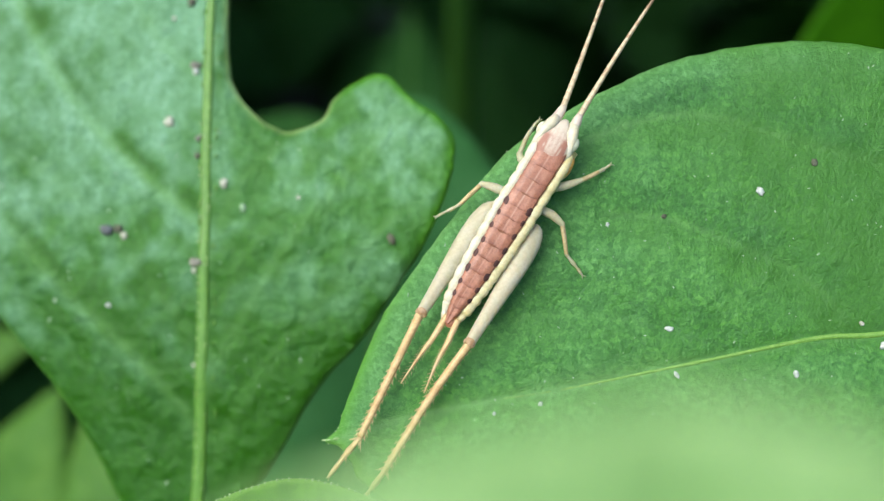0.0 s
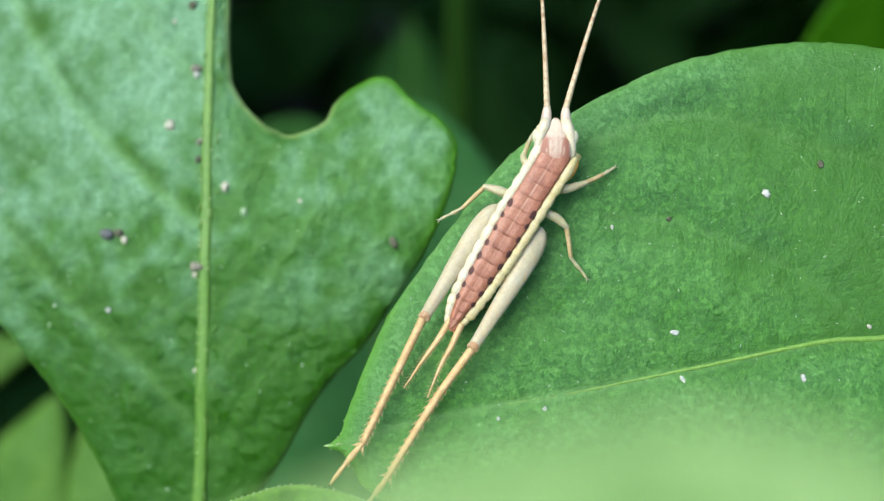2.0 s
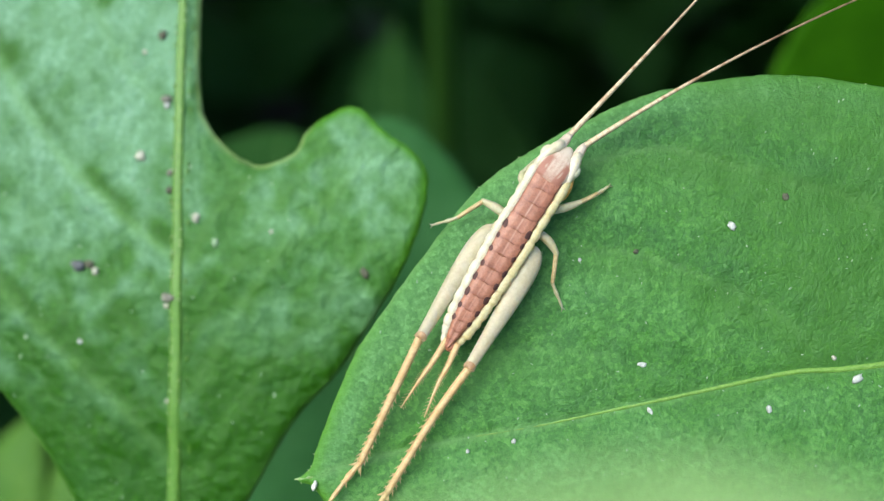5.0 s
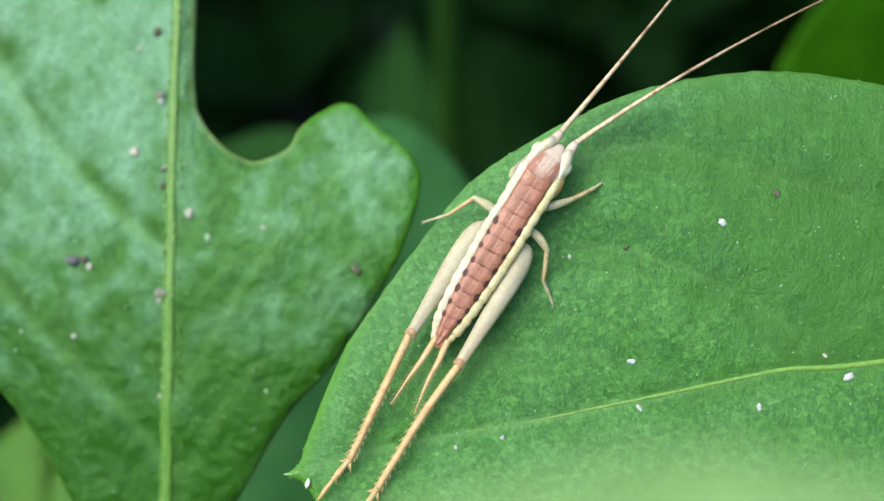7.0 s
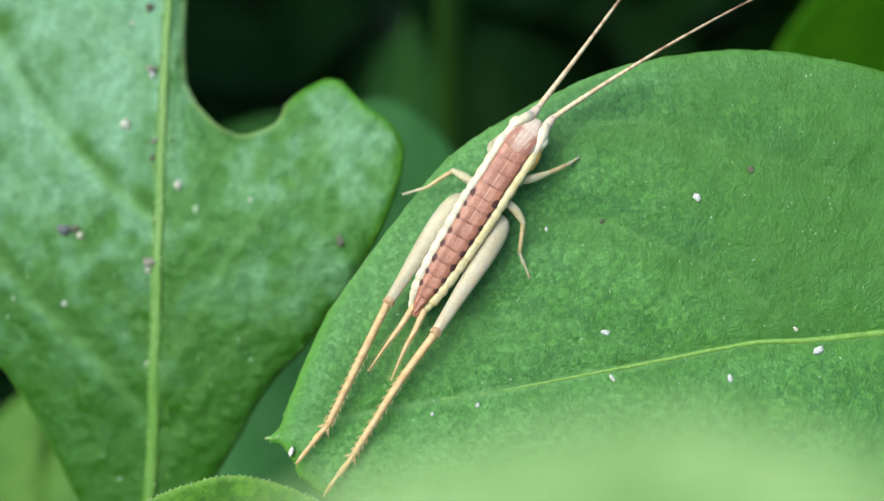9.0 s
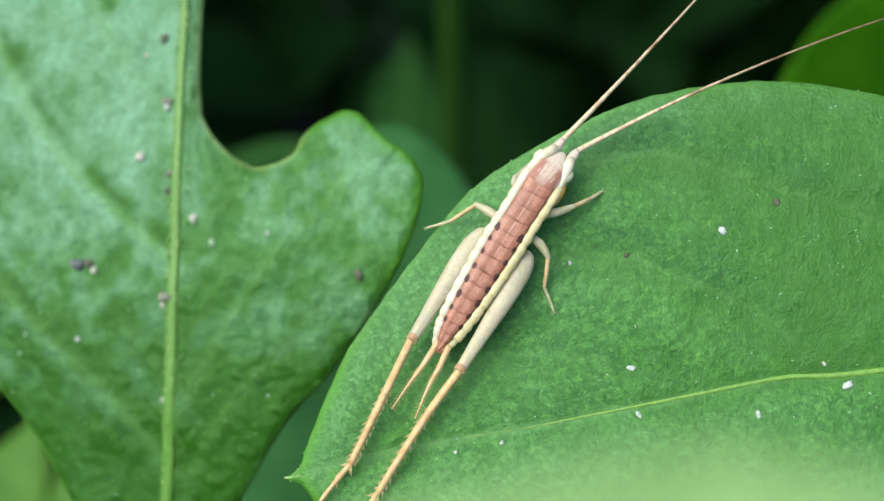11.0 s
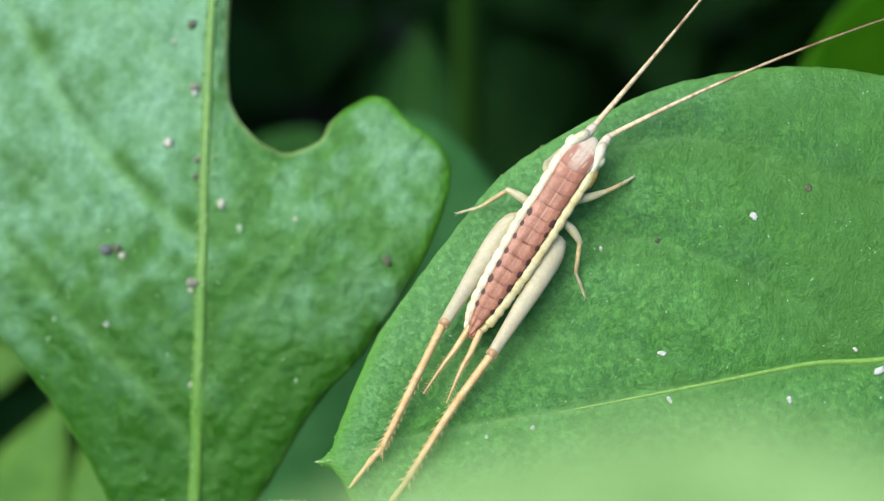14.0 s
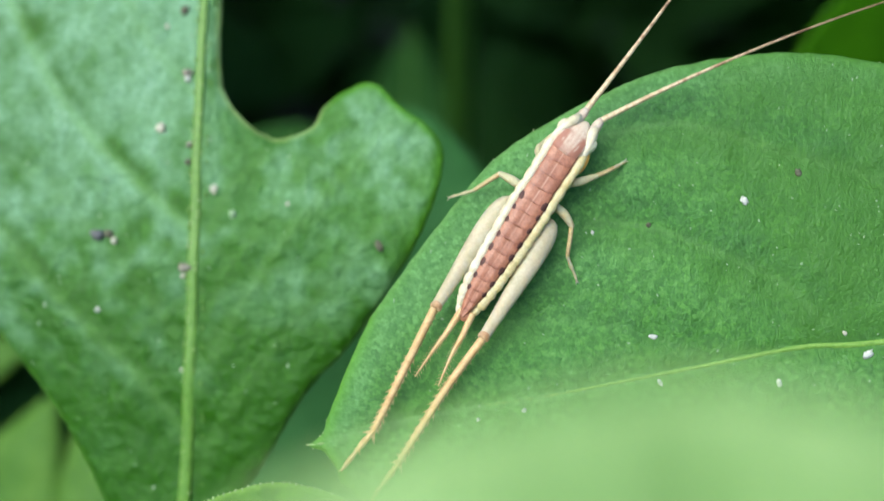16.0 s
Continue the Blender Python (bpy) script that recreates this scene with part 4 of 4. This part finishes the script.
def build_cricket():
    rng = random.Random(4)
    c = thing("cricket", None, None, M_CRICKET, "young brown cricket with cream side stripes resting on a leaf", "cricket")
    part("underside", under_body(), YELLOW, c, "yellowish flanks and belly")
    for i, (a, b) in enumerate(zip(EDGES, EDGES[1:])):
        part("pronotum" if i == 0 else "back_plate", dorsal_plate(a + 0.02, b - 0.10, (0.45, 0.55, 0.75, 0.7, 0.45, 0.4)[i] if i < 6 else 0.25), BROWN, c)
    for sgn in (1, -1):
        part("side_stripe", side_stripe(sgn), CREAM if sgn > 0 else BUFF, c, "cream side stripe" if sgn > 0 else "yellowish beaded side stripe")
    part("shoulder_patch", Shape().ball((4.40, -1.38, 1.42), (0.62, 0.22, 0.28)), AMBER, c, "amber patch behind the head")
    for i, x in enumerate(EDGES[4:12]):
        w, z, y = back(x)
        big = (1.45, 0.85, 0.95, 1.0, 1.15, 1.3, 1.0, 1.0)[i]
        for sgn in (1, -1):
            tilt = Euler((-0.6 * sgn, 0, 0.12 * sgn)).to_matrix()
            part("dark_spot", Shape().ball((x + rng.uniform(-0.03, 0.03), y + sgn * w * (0.90 if i == 0 else 0.89), z - (0.10 if i == 0 else 0.095)), (0.21 * big * rng.uniform(0.9, 1.1), 0.13 * big, 0.035), tilt, 14, 8), DARK, c)
    part("tail_tip", Shape().ball((-5.18, 0.14, 1.10), (0.34, 0.30, 0.22)), BROWN, c)
    part("cercus", cercus(1, [(-4.95, 0.40, 1.15), (-6.36, 0.50, 1.15), (-7.37, 0.65, 1.1), (-9.12, 0.84, 0.95)], rng), STRAW, c, "long tapering hairy cercus")
    part("cercus", cercus(-1, [(-4.90, -0.16, 1.15), (-6.16, -0.26, 1.15), (-7.17, -0.25, 1.1), (-8.97, -0.42, 0.95)], rng), STRAW, c, "long tapering hairy cercus")
    # legs
    hind = (IVORY, KNEE, STRAW, STRAW)
    small = (PALE_LEG, PALE_LEG, TAN, PALE_LEG)
    fr = [0.30, 0.50, 0.57, 0.56, 0.50, 0.42, 0.33, 0.28]
    leg(c, "hind_leg", (1.12, 0.83, 1.05), [(1.12, 0.83, 1.05), (0.33, 1.13, 1.15), (-1.13, 1.36, 1.22), (-3.31, 1.50, 1.25), (-5.40, 1.61, 1.25)], fr,
        [(-5.49, 1.65, 1.22), (-9.15, 1.50, 0.75), (-12.58, 1.36, 0.36)], [0.21, 0.20, 0.17], [(-12.59, 1.36, 0.34), (-13.35, 1.52, 0.24), (-14.11, 1.66, 0.2), (-15.21, 1.83, 0.1)],
        hind, 14, 0.34, rng)
    hind_r = leg(c, "hind_leg", (1.10, -1.18, 1.05), [(1.10, -1.18, 1.05), (0.41, -1.45, 1.15), (-1.05, -1.50, 1.22), (-3.32, -1.38, 1.25), (-5.57, -1.24, 1.25)], fr,
        [(-5.70, -1.24, 1.22), (-8.94, -0.82, 0.75), (-13.21, -0.56, 0.36)], [0.21, 0.20, 0.17], [(-13.21, -0.56, 0.34), (-14.09, -0.47, 0.22), (-14.86, -0.34, 0.15), (-15.96, -0.25, 0.08)],
        hind, 14, 0.34, rng)
    front_l = leg(c, "front_leg", (3.82, 0.49, 1.1), [(3.82, 0.49, 1.1), (3.73, 0.87, 1.1), (3.97, 1.11, 0.95)], [0.2, 0.2, 0.16],
        [(3.97, 1.11, 0.95), (4.88, 1.22, 0.6), (5.54, 1.20, 0.35)], [0.125, 0.115, 0.1], [(5.54, 1.20, 0.35), (5.78, 1.18, 0.25), (5.95, 1.15, 0.2), (6.16, 1.09, 0.15)], (PALE_LEG,) * 4)
    mid_l = leg(c, "middle_leg", (1.87, 0.49, 1.1), [(1.87, 0.49, 1.1), (1.84, 1.30, 1.15), (1.71, 2.06, 1.0)], [0.19, 0.24, 0.15],
                [(1.70, 2.07, 1.0), (1.02, 2.34, 0.68), (0.30, 2.60, 0.38)], [0.125, 0.12, 0.105], [(0.30, 2.60, 0.35), (-0.05, 2.84, 0.2), (-0.42, 3.12, 0.12), (-0.82, 3.40, 0.05)], small)
    leg(c, "front_leg", (3.00, -0.95, 1.1), [(3.00, -0.95, 1.1), (3.60, -1.68, 1.1), (4.24, -2.25, 0.92)], [0.19, 0.22, 0.14],
        [(4.25, -2.26, 0.9), (4.70, -2.58, 0.62), (5.15, -2.86, 0.38)], [0.13, 0.12, 0.105], [(5.15, -2.86, 0.35), (5.36, -2.98, 0.2), (5.60, -3.11, 0.14), (5.84, -3.24, 0.08)], small)
    mid_r = leg(c, "middle_leg", (1.91, -0.96, 1.1), [(1.91, -0.96, 1.1), (1.98, -1.75, 1.15), (1.84, -2.47, 1.0)], [0.19, 0.235, 0.15],
                [(1.83, -2.48, 1.0), (1.24, -2.96, 0.68), (0.66, -3.40, 0.38)], [0.13, 0.12, 0.105], [(0.65, -3.41, 0.35), (0.46, -3.84, 0.2), (0.30, -4.25, 0.12), (0.10, -4.67, 0.05)], small)
    # head, turning about the neck
    table = ((-0.58, 0.62, 0.34, 0.12), (-0.46, 0.74, 0.44, 0.10), (0.0, 0.84, 0.52, 0.08), (0.5, 0.86, 0.56, 0.07), (0.9, 0.66, 0.54, 0.05),
             (1.15, 0.47, 0.47, 0.04), (1.38, 0.33, 0.39, 0.03), (1.56, 0.23, 0.30, 0.02), (1.70, 0.12, 0.16, 0.0))
    rings, dark, pale = [], [], []
    for i in range(49):
        x = -0.58 + 2.28 * i / 48
        w, h, z = (lerp([(r[0], r[k]) for r in table], x) for k in (1, 2, 3))
        for k in range(56):
            a = 2 * math.pi * k / 56
            y = w * math.copysign(abs(math.cos(a)) ** 0.8, math.cos(a))
            up = math.sin(a)
            rings.append((x, y, z + h * math.copysign(abs(up) ** 0.5, up)))
            side = float(ease(abs(y), 0.22 + 0.08 * x, 0.38 + 0.08 * x))
            dark.append(0.9 * side * float(ease(x, 1.10 - 0.35 * abs(y), 0.50)) + 0.40 * float(ease(x, 0.4, -0.3)) * (1 - side) + 0.12)
            streak = 0.0
            for c0, c1, wide in ((0.0, 0.0, 0.020), (0.115, 0.07, 0.026), (-0.115, -0.07, 0.026), (0.27, 0.19, 0.030), (-0.27, -0.19, 0.030), (0.44, 0.33, 0.022), (-0.44, -0.33, 0.022)):
                u = (x + 0.3) / 1.6
                streak = max(streak, math.exp(-((y - c0 - (c1 - c0) * u - 0.012 * math.sin(9 * x + 20 * c0)) / wide) ** 2))
            pale.append(0.55 * streak * float(ease(x, -0.45, -0.15) * ease(x, 1.5, 0.7)) + 0.75 * float(ease(x, 0.45, 1.35)) + 0.95 * float(ease(abs(y), 0.68 - 0.14 * max(0.0, x), 0.78 - 0.14 * max(0.0, x))))
    skull = Shape().rings([rings[r * 56:(r + 1) * 56] for r in range(49)])
    skull.tints = {"dark": np.array(dark), "pale": np.array(pale)}
    head = part("head", skull, HEAD_SKIN, c, "pinkish head with fine pale lines and brown cheeks", Matrix.Translation(Vector((4.80, -0.19, 1.45)) * MM))
    for sgn in (1, -1):
        part("cheek", Shape().tube([(-0.35, sgn * 0.86, 0.08), (0.2, sgn * 0.87, 0.22), (0.7, sgn * 0.74, 0.41), (1.15, sgn * 0.59, 0.39), (1.6, sgn * 0.50, 0.26)],
                                   [0.17, 0.19, 0.25, 0.30, 0.23], 12), CREAM, head, "cream cheek")
        part("eye", Shape().ball((0.72, sgn * 0.89, 0.24), (0.40, 0.27, 0.30), seg=18, rows=12), EYE, head, "bulging pearl-white eye")
        part("antenna_base", Shape().tube([(0.8, sgn * 0.62, 0.14), (1.2, sgn * 0.55, 0.20), (1.6, sgn * 0.49, 0.22), (1.95, sgn * 0.465, 0.22), (2.24, sgn * 0.46, 0.21)],
                                          [0.18, 0.25, 0.265, 0.235, 0.16], 12), PINK_CREAM, head, "thick pinkish cream antenna base")
    ant_l = part("antenna", antenna_mesh(0.25, 25, 0.35), ANTENNA, head, "long thin ringed antenna", Matrix.Translation(Vector((2.18, 0.465, 0.2)) * MM))
    ant_r = part("antenna", antenna_mesh(-0.6, 25, 0.35), ANTENNA, head, "long thin ringed antenna", Matrix.Translation(Vector((2.18, -0.465, 0.2)) * MM))
    return c, head, ant_l, ant_r, mid_l, mid_r, front_l, hind_r


CRICKET, HEAD, ANT_L, ANT_R, MID_L, MID_R, FRONT_L, HIND_R = build_cricket()


# ---- crumbs and flecks on the leaves ----
def crumb(m, blade, x, y, r, mat, label, seed, group, long=1.0, turned=None):
    rng = random.Random(seed)
    turn = Euler((0, 0, rng.uniform(0, 6.3) if turned is None else radians(turned))).to_matrix()
    z = blade.height(x, y)
    s = Shape().ball((0, 0, 0), (r * 0.8 * long, r * 0.85 * rng.uniform(0.75, 1.0), r * 0.40), turn, 11, 7, 0.6, rng)
    return thing("leaf_crumb", s, mat, m @ Matrix.Translation(Vector((x, y, z + r * 0.22)) * MM), label, "crumb", group)


WHITE_L, DARK_L = "tiny white crumb lying on a green leaf", "small dark dropping lying on a green leaf"
for i, (x, y, r, mat, lab, lg) in enumerate((
        (24.18, 8.28, 0.22, WHITE_BIT, WHITE_L, 1.3), (16.27, 8.19, 0.12, WHITE_BIT, WHITE_L, 1.0), (18.22, 2.32, 0.14, WHITE_BIT, WHITE_L, 2.0),
        (23.92, -1.11, 0.18, WHITE_BIT, WHITE_L, 1.3), (8.63, -0.19, 0.13, WHITE_BIT, WHITE_L, 1.0), (11.02, -0.16, 0.13, WHITE_BIT, WHITE_L, 1.2),
        (18.10, -0.04, 0.12, WHITE_BIT, WHITE_L, 2.2), (27.69, 0.74, 0.16, PINK_BIT, "pale crumb lying beside the midrib", 1.2), (27.17, 9.21, 0.20, DARK_BIT, DARK_L, 1.2),
        (19.18, 8.02, 0.17, DARK_BIT, DARK_L, 1.0), (28.58, -0.50, 0.26, WHITE_BIT, WHITE_L, 1.4))):
    crumb(M_BROAD, broad, x, y, r, mat, lab, i, "crumbs on the broad leaf", lg)
for i, (x, y, r, mat, lab, lg) in enumerate((
        (15.20, 4.98, 0.27, PINK_BIT, "pale crumb beside a dark dropping", 1.0),
        (25.25, 0.91, 0.30, GREY_BIT, "greyish crumb beside the midrib", 1.3), (24.88, 0.88, 0.26, WHITE_BIT, WHITE_L, 1.1), (21.93, 2.44, 0.34, PINK_BIT, "pale pinkish crumb on a leaf", 1.2),
        (20.91, 0.61, 0.24, GREY_BIT, "greyish crumb beside the midrib", 1.0), (19.91, 0.66, 0.24, DARK_BIT, DARK_L, 1.0), (18.28, -0.94, 0.30, PINK_BIT, "pale pinkish crumb on a leaf", 1.3),
        (16.86, -2.08, 0.22, PALE_FLECK, "faint whitish crumb on a leaf", 1.6), (15.06, -10.84, 0.30, DARK_BIT, DARK_L, 1.5), (13.66, 0.61, 0.34, GREY_BIT, "greyish crumb beside the midrib", 1.3),
        (13.18, 0.72, 0.2, PINK_BIT, "pale crumb beside the midrib", 1.0), (11.12, 5.91, 0.20, WHITE_BIT, WHITE_L, 1.0), (17.46, -5.39, 0.16, PINK_BIT, "pale crumb on a leaf", 1.0),
        (29.14, 1.34, 0.30, DARK_BIT, DARK_L, 1.2), (28.12, 2.38, 0.16, PINK_BIT, "pale pinkish crumb on a leaf", 1.1), (7.69, 0.74, 0.16, PINK_BIT, "pale crumb beside the midrib", 1.0))):
    crumb(M_LOBED, lobed, x, y, r, mat, lab, 50 + i, "crumbs on the lobed leaf", lg)
crumb(M_LOBED, lobed, 15.50, 6.02, 0.46, SLATE_BIT, "slate grey dropping lying on a green leaf", 80, "crumbs on the lobed leaf", 1.15, 75)
crumb(M_LOBED, lobed, 15.58, 5.36, 0.34, DARK_BIT, DARK_L, 81, "crumbs on the lobed leaf", 1.0, 40)


def within(rim, x, y):
    hit = False
    for (ax, ay), (bx, by) in zip(rim, np.roll(rim, -1, 0)):
        if (ay > y) != (by > y) and x < (bx - ax) * (y - ay) / (by - ay) + ax:
            hit = not hit
    return hit


def flecks(name, m, blade, count, box, rng, r0, r1, label):
    s = Shape()
    for _ in range(count):
        x, y = rng.uniform(*box[0]), rng.uniform(*box[1])
        d = away(np.array([(x, y)]), blade.rim, True)[0]
        if d < 0.4 or not within(blade.rim, x, y):
            continue
        a, ln = rng.uniform(0, 6.3), rng.uniform(r0, r1)
        z = blade.height(x, y) + 0.02
        s.ball((x, y, z), (ln * rng.uniform(0.9, 2.0), ln * rng.uniform(0.5, 0.9), ln * 0.35), Euler((0, 0, a)).to_matrix(), 6, 4)
    return thing(name, s, PALE_FLECK, m, label, "flecks", kind="stuff")


flecks("pale_fleck", M_BROAD, broad, 150, ((5, 34), (-5, 15)), random.Random(8), 0.025, 0.06, "scattered tiny pale flecks on the broad leaf")
flecks("pale_fleck", M_LOBED, lobed, 90, ((0, 34), (-8, 14)), random.Random(9), 0.04, 0.10, "scattered tiny pale flecks on the lobed leaf")
# a row of bumps along the lobed leaf's midrib
bumps = Shape()
brng = random.Random(14)
for i in range(46):
    x = -6 + 42 * (i + brng.random()) / 46
    y = brng.choice((0.5, -0.42)) + brng.uniform(-0.06, 0.06)
    bumps.ball((x, y, lobed.height(x, y) + 0.05), (brng.uniform(0.08, 0.17), 0.09, 0.09), None, 8, 6)
thing("rib_bump", bumps, RIB_LOBED, M_LOBED, "little green bumps along the midrib", "bumps", kind="stuff")

# tiny white insect that crawls along the broad leaf's margin
mite = Shape().ball((0, 0, 0.10), (0.24, 0.13, 0.11), None, 10, 8, 0.4, random.Random(3)).ball((0.2, 0.03, 0.1), (0.1, 0.09, 0.08), None, 8, 6)
MITE = thing("mite", mite, MITE_SKIN, M_BROAD, "tiny white insect crawling along the leaf margin", "mite")


# ---- what moves ----
SHIFT = [(0.0, 0.0, 0.0, 0.0), (3.7, 0.0, 0.0, 0.0), (3.8, 0.7, -0.55, 0.35), (3.9, 1.27, -0.70, 0.1), (4.0, 1.31, -0.72, 0.0), (4.5, 1.27, -0.95, 0.0),
         (5.0, 1.29, -0.88, 0.0), (7.3, 1.27, -0.99, 0.0), (9.2, 1.24, -0.97, 0.0), (11.3, 1.28, -1.02, 0.0), (16.0, 1.27, -1.03, 0.0)]
HEAD_TURN = [(0.0, 0), (1.3, 1), (1.5, 4), (1.6, 9), (1.7, 18), (1.8, 22), (2.0, 26), (2.2, 30), (2.6, 33), (3.0, 34), (3.5, 31), (3.7, 28), (3.8, 8), (3.9, -7), (4.1, -9.5), (16.0, -9.5)]
HEAD_SET = [(0.0, 0.0, 0.0, 0), (3.7, 0.0, 0.0, 0), (3.9, -0.03, -0.12, 12), (16.0, -0.03, -0.12, 12)]
LEFT_ANT = [(0.0, 7.5), (1.0, 8.5), (1.5, 12.5), (1.6, 17.5), (1.7, 26.5), (2.0, 30.5), (2.2, 32.5), (2.6, 34.5), (3.0, 36.5), (3.5, 34.5), (3.7, 31.5), (3.8, 26.5), (3.9, 5), (4.0, -23), (4.1, -19.5),
            (4.5, -20), (5.0, -17), (7.5, -13), (8.5, -14), (9.0, -9.5), (9.2, -22), (11.3, -16), (12.5, -15), (14.5, -12), (16.0, -9.5)]
RIGHT_ANT = [(0.0, -2), (1.0, -2), (1.5, -2), (1.6, 1), (1.7, 9), (2.0, 13), (2.2, 15), (2.6, 17), (3.0, 16.5), (3.5, 16), (3.7, 13), (3.8, -31.5), (3.9, -58), (4.0, -63), (4.1, -34),
             (4.5, -32), (5.0, -31), (7.5, -29), (8.5, -28), (9.0, -29), (9.2, -36), (11.3, -35.5), (12.5, -35.5), (14.5, -36.5), (16.0, -36.5)]
SWAY = [(0.0, -0.02, 0.04), (0.5, 0.07, 0.26), (1.0, -0.12, 0.23), (1.5, 0.03, -0.12), (2.0, -0.30, -0.30), (2.5, -0.40, -0.16), (3.0, 0.11, 0.15), (3.5, -0.14, -0.06), (3.8, 1.52, -0.54),
        (4.0, 2.00, -0.86), (4.5, 0.86, 0.55), (5.0, 0.80, 0.81), (5.2, 0.57, 1.24), (7.3, 0.57, 2.39), (7.5, 0.48, 2.51), (8.0, 0.10, 2.47), (8.5, -0.30, 2.04), (9.0, -0.34, 3.61), (9.2, -0.13, 2.88),
        (11.3, 0.54, 2.47), (11.5, 0.63, 2.35), (12.0, 0.55, 2.27), (12.5, 0.56, 1.38), (13.0, -0.19, 1.40), (13.5, 0.08, 1.29), (14.0, 0.37, 1.15), (14.5, 0.13, 1.44), (15.0, 0.39, 2.27), (15.5, 0.45, 1.57), (16.0, -0.09, 1.25)]
CRAWL = [(0.0, 8.21, 7.84), (2.2, 7.82, 7.85), (2.5, 5.84, 7.32), (2.7, 4.84, 6.46), (3.0, 3.82, 5.19), (3.5, 2.25, 2.99), (4.2, 1.05, 0.80), (4.5, 0.52, -0.30), (7.3, 0.75, -0.62), (9.2, 0.98, -0.88), (10.6, 2.00, -1.20), (16.0, 2.00, -1.20)]


def turn_at(table, t):
    return lerp([(a, b) for a, b in table], t)


def motions():
    walk(CRICKET, [(t, M_CRICKET @ Matrix.Translation(Vector((x, y, z)) * MM)) for t, x, y, z in SHIFT])
    neck, root_l, root_r = (Matrix.Translation(ob.matrix_basis.translation) for ob in (HEAD, ANT_L, ANT_R))

    def set_at(t, k):
        return lerp([(r[0], r[k]) for r in HEAD_SET], t)
    walk(HEAD, [(t, neck @ pose(set_at(t, 1) * MM, set_at(t, 2) * MM, 0, 0, set_at(t, 3), a)) for t, a in HEAD_TURN])
    for ob, root, table in ((ANT_L, root_l, LEFT_ANT), (ANT_R, root_r, RIGHT_ANT)):
        walk(ob, [(t, root @ pose(0, 0, 0, 0, -set_at(t, 3), a - turn_at(HEAD_TURN, t))) for t, a in table])
    for ob, a in ((MID_R, -16), (MID_L, -11), (FRONT_L, -24)):
        hip = Matrix.Translation(ob.matrix_basis.translation)
        walk(ob, [(0.0, hip), (3.7, hip), (3.9, hip @ pose(0, 0, 0, 0, 0, a)), (16.0, hip @ pose(0, 0, 0, 0, 0, a))])
    hip = Matrix.Translation(HIND_R.matrix_basis.translation)
    walk(HIND_R, [(t, hip @ pose(0, 0, 0, 0, 0, a)) for t, a in ((0.0, 0), (3.7, 0), (3.8, 13), (3.9, 2), (4.0, 0), (16.0, 0))])
    walk(LEAF_NEAR, [(t, Matrix.Translation(Vector((e, 0.766 * d, 0.643 * d)) * MM) @ M_NEAR) for t, d, e in SWAY])
    rows = []
    for t, x, y in CRAWL:
        rows.append((t, M_BROAD @ pose(x * MM, y * MM, (broad.height(x, y) + (0.05 if t < 9.5 else -0.75)) * MM, 0, 0, 58)))
    walk(MITE, rows)


motions()
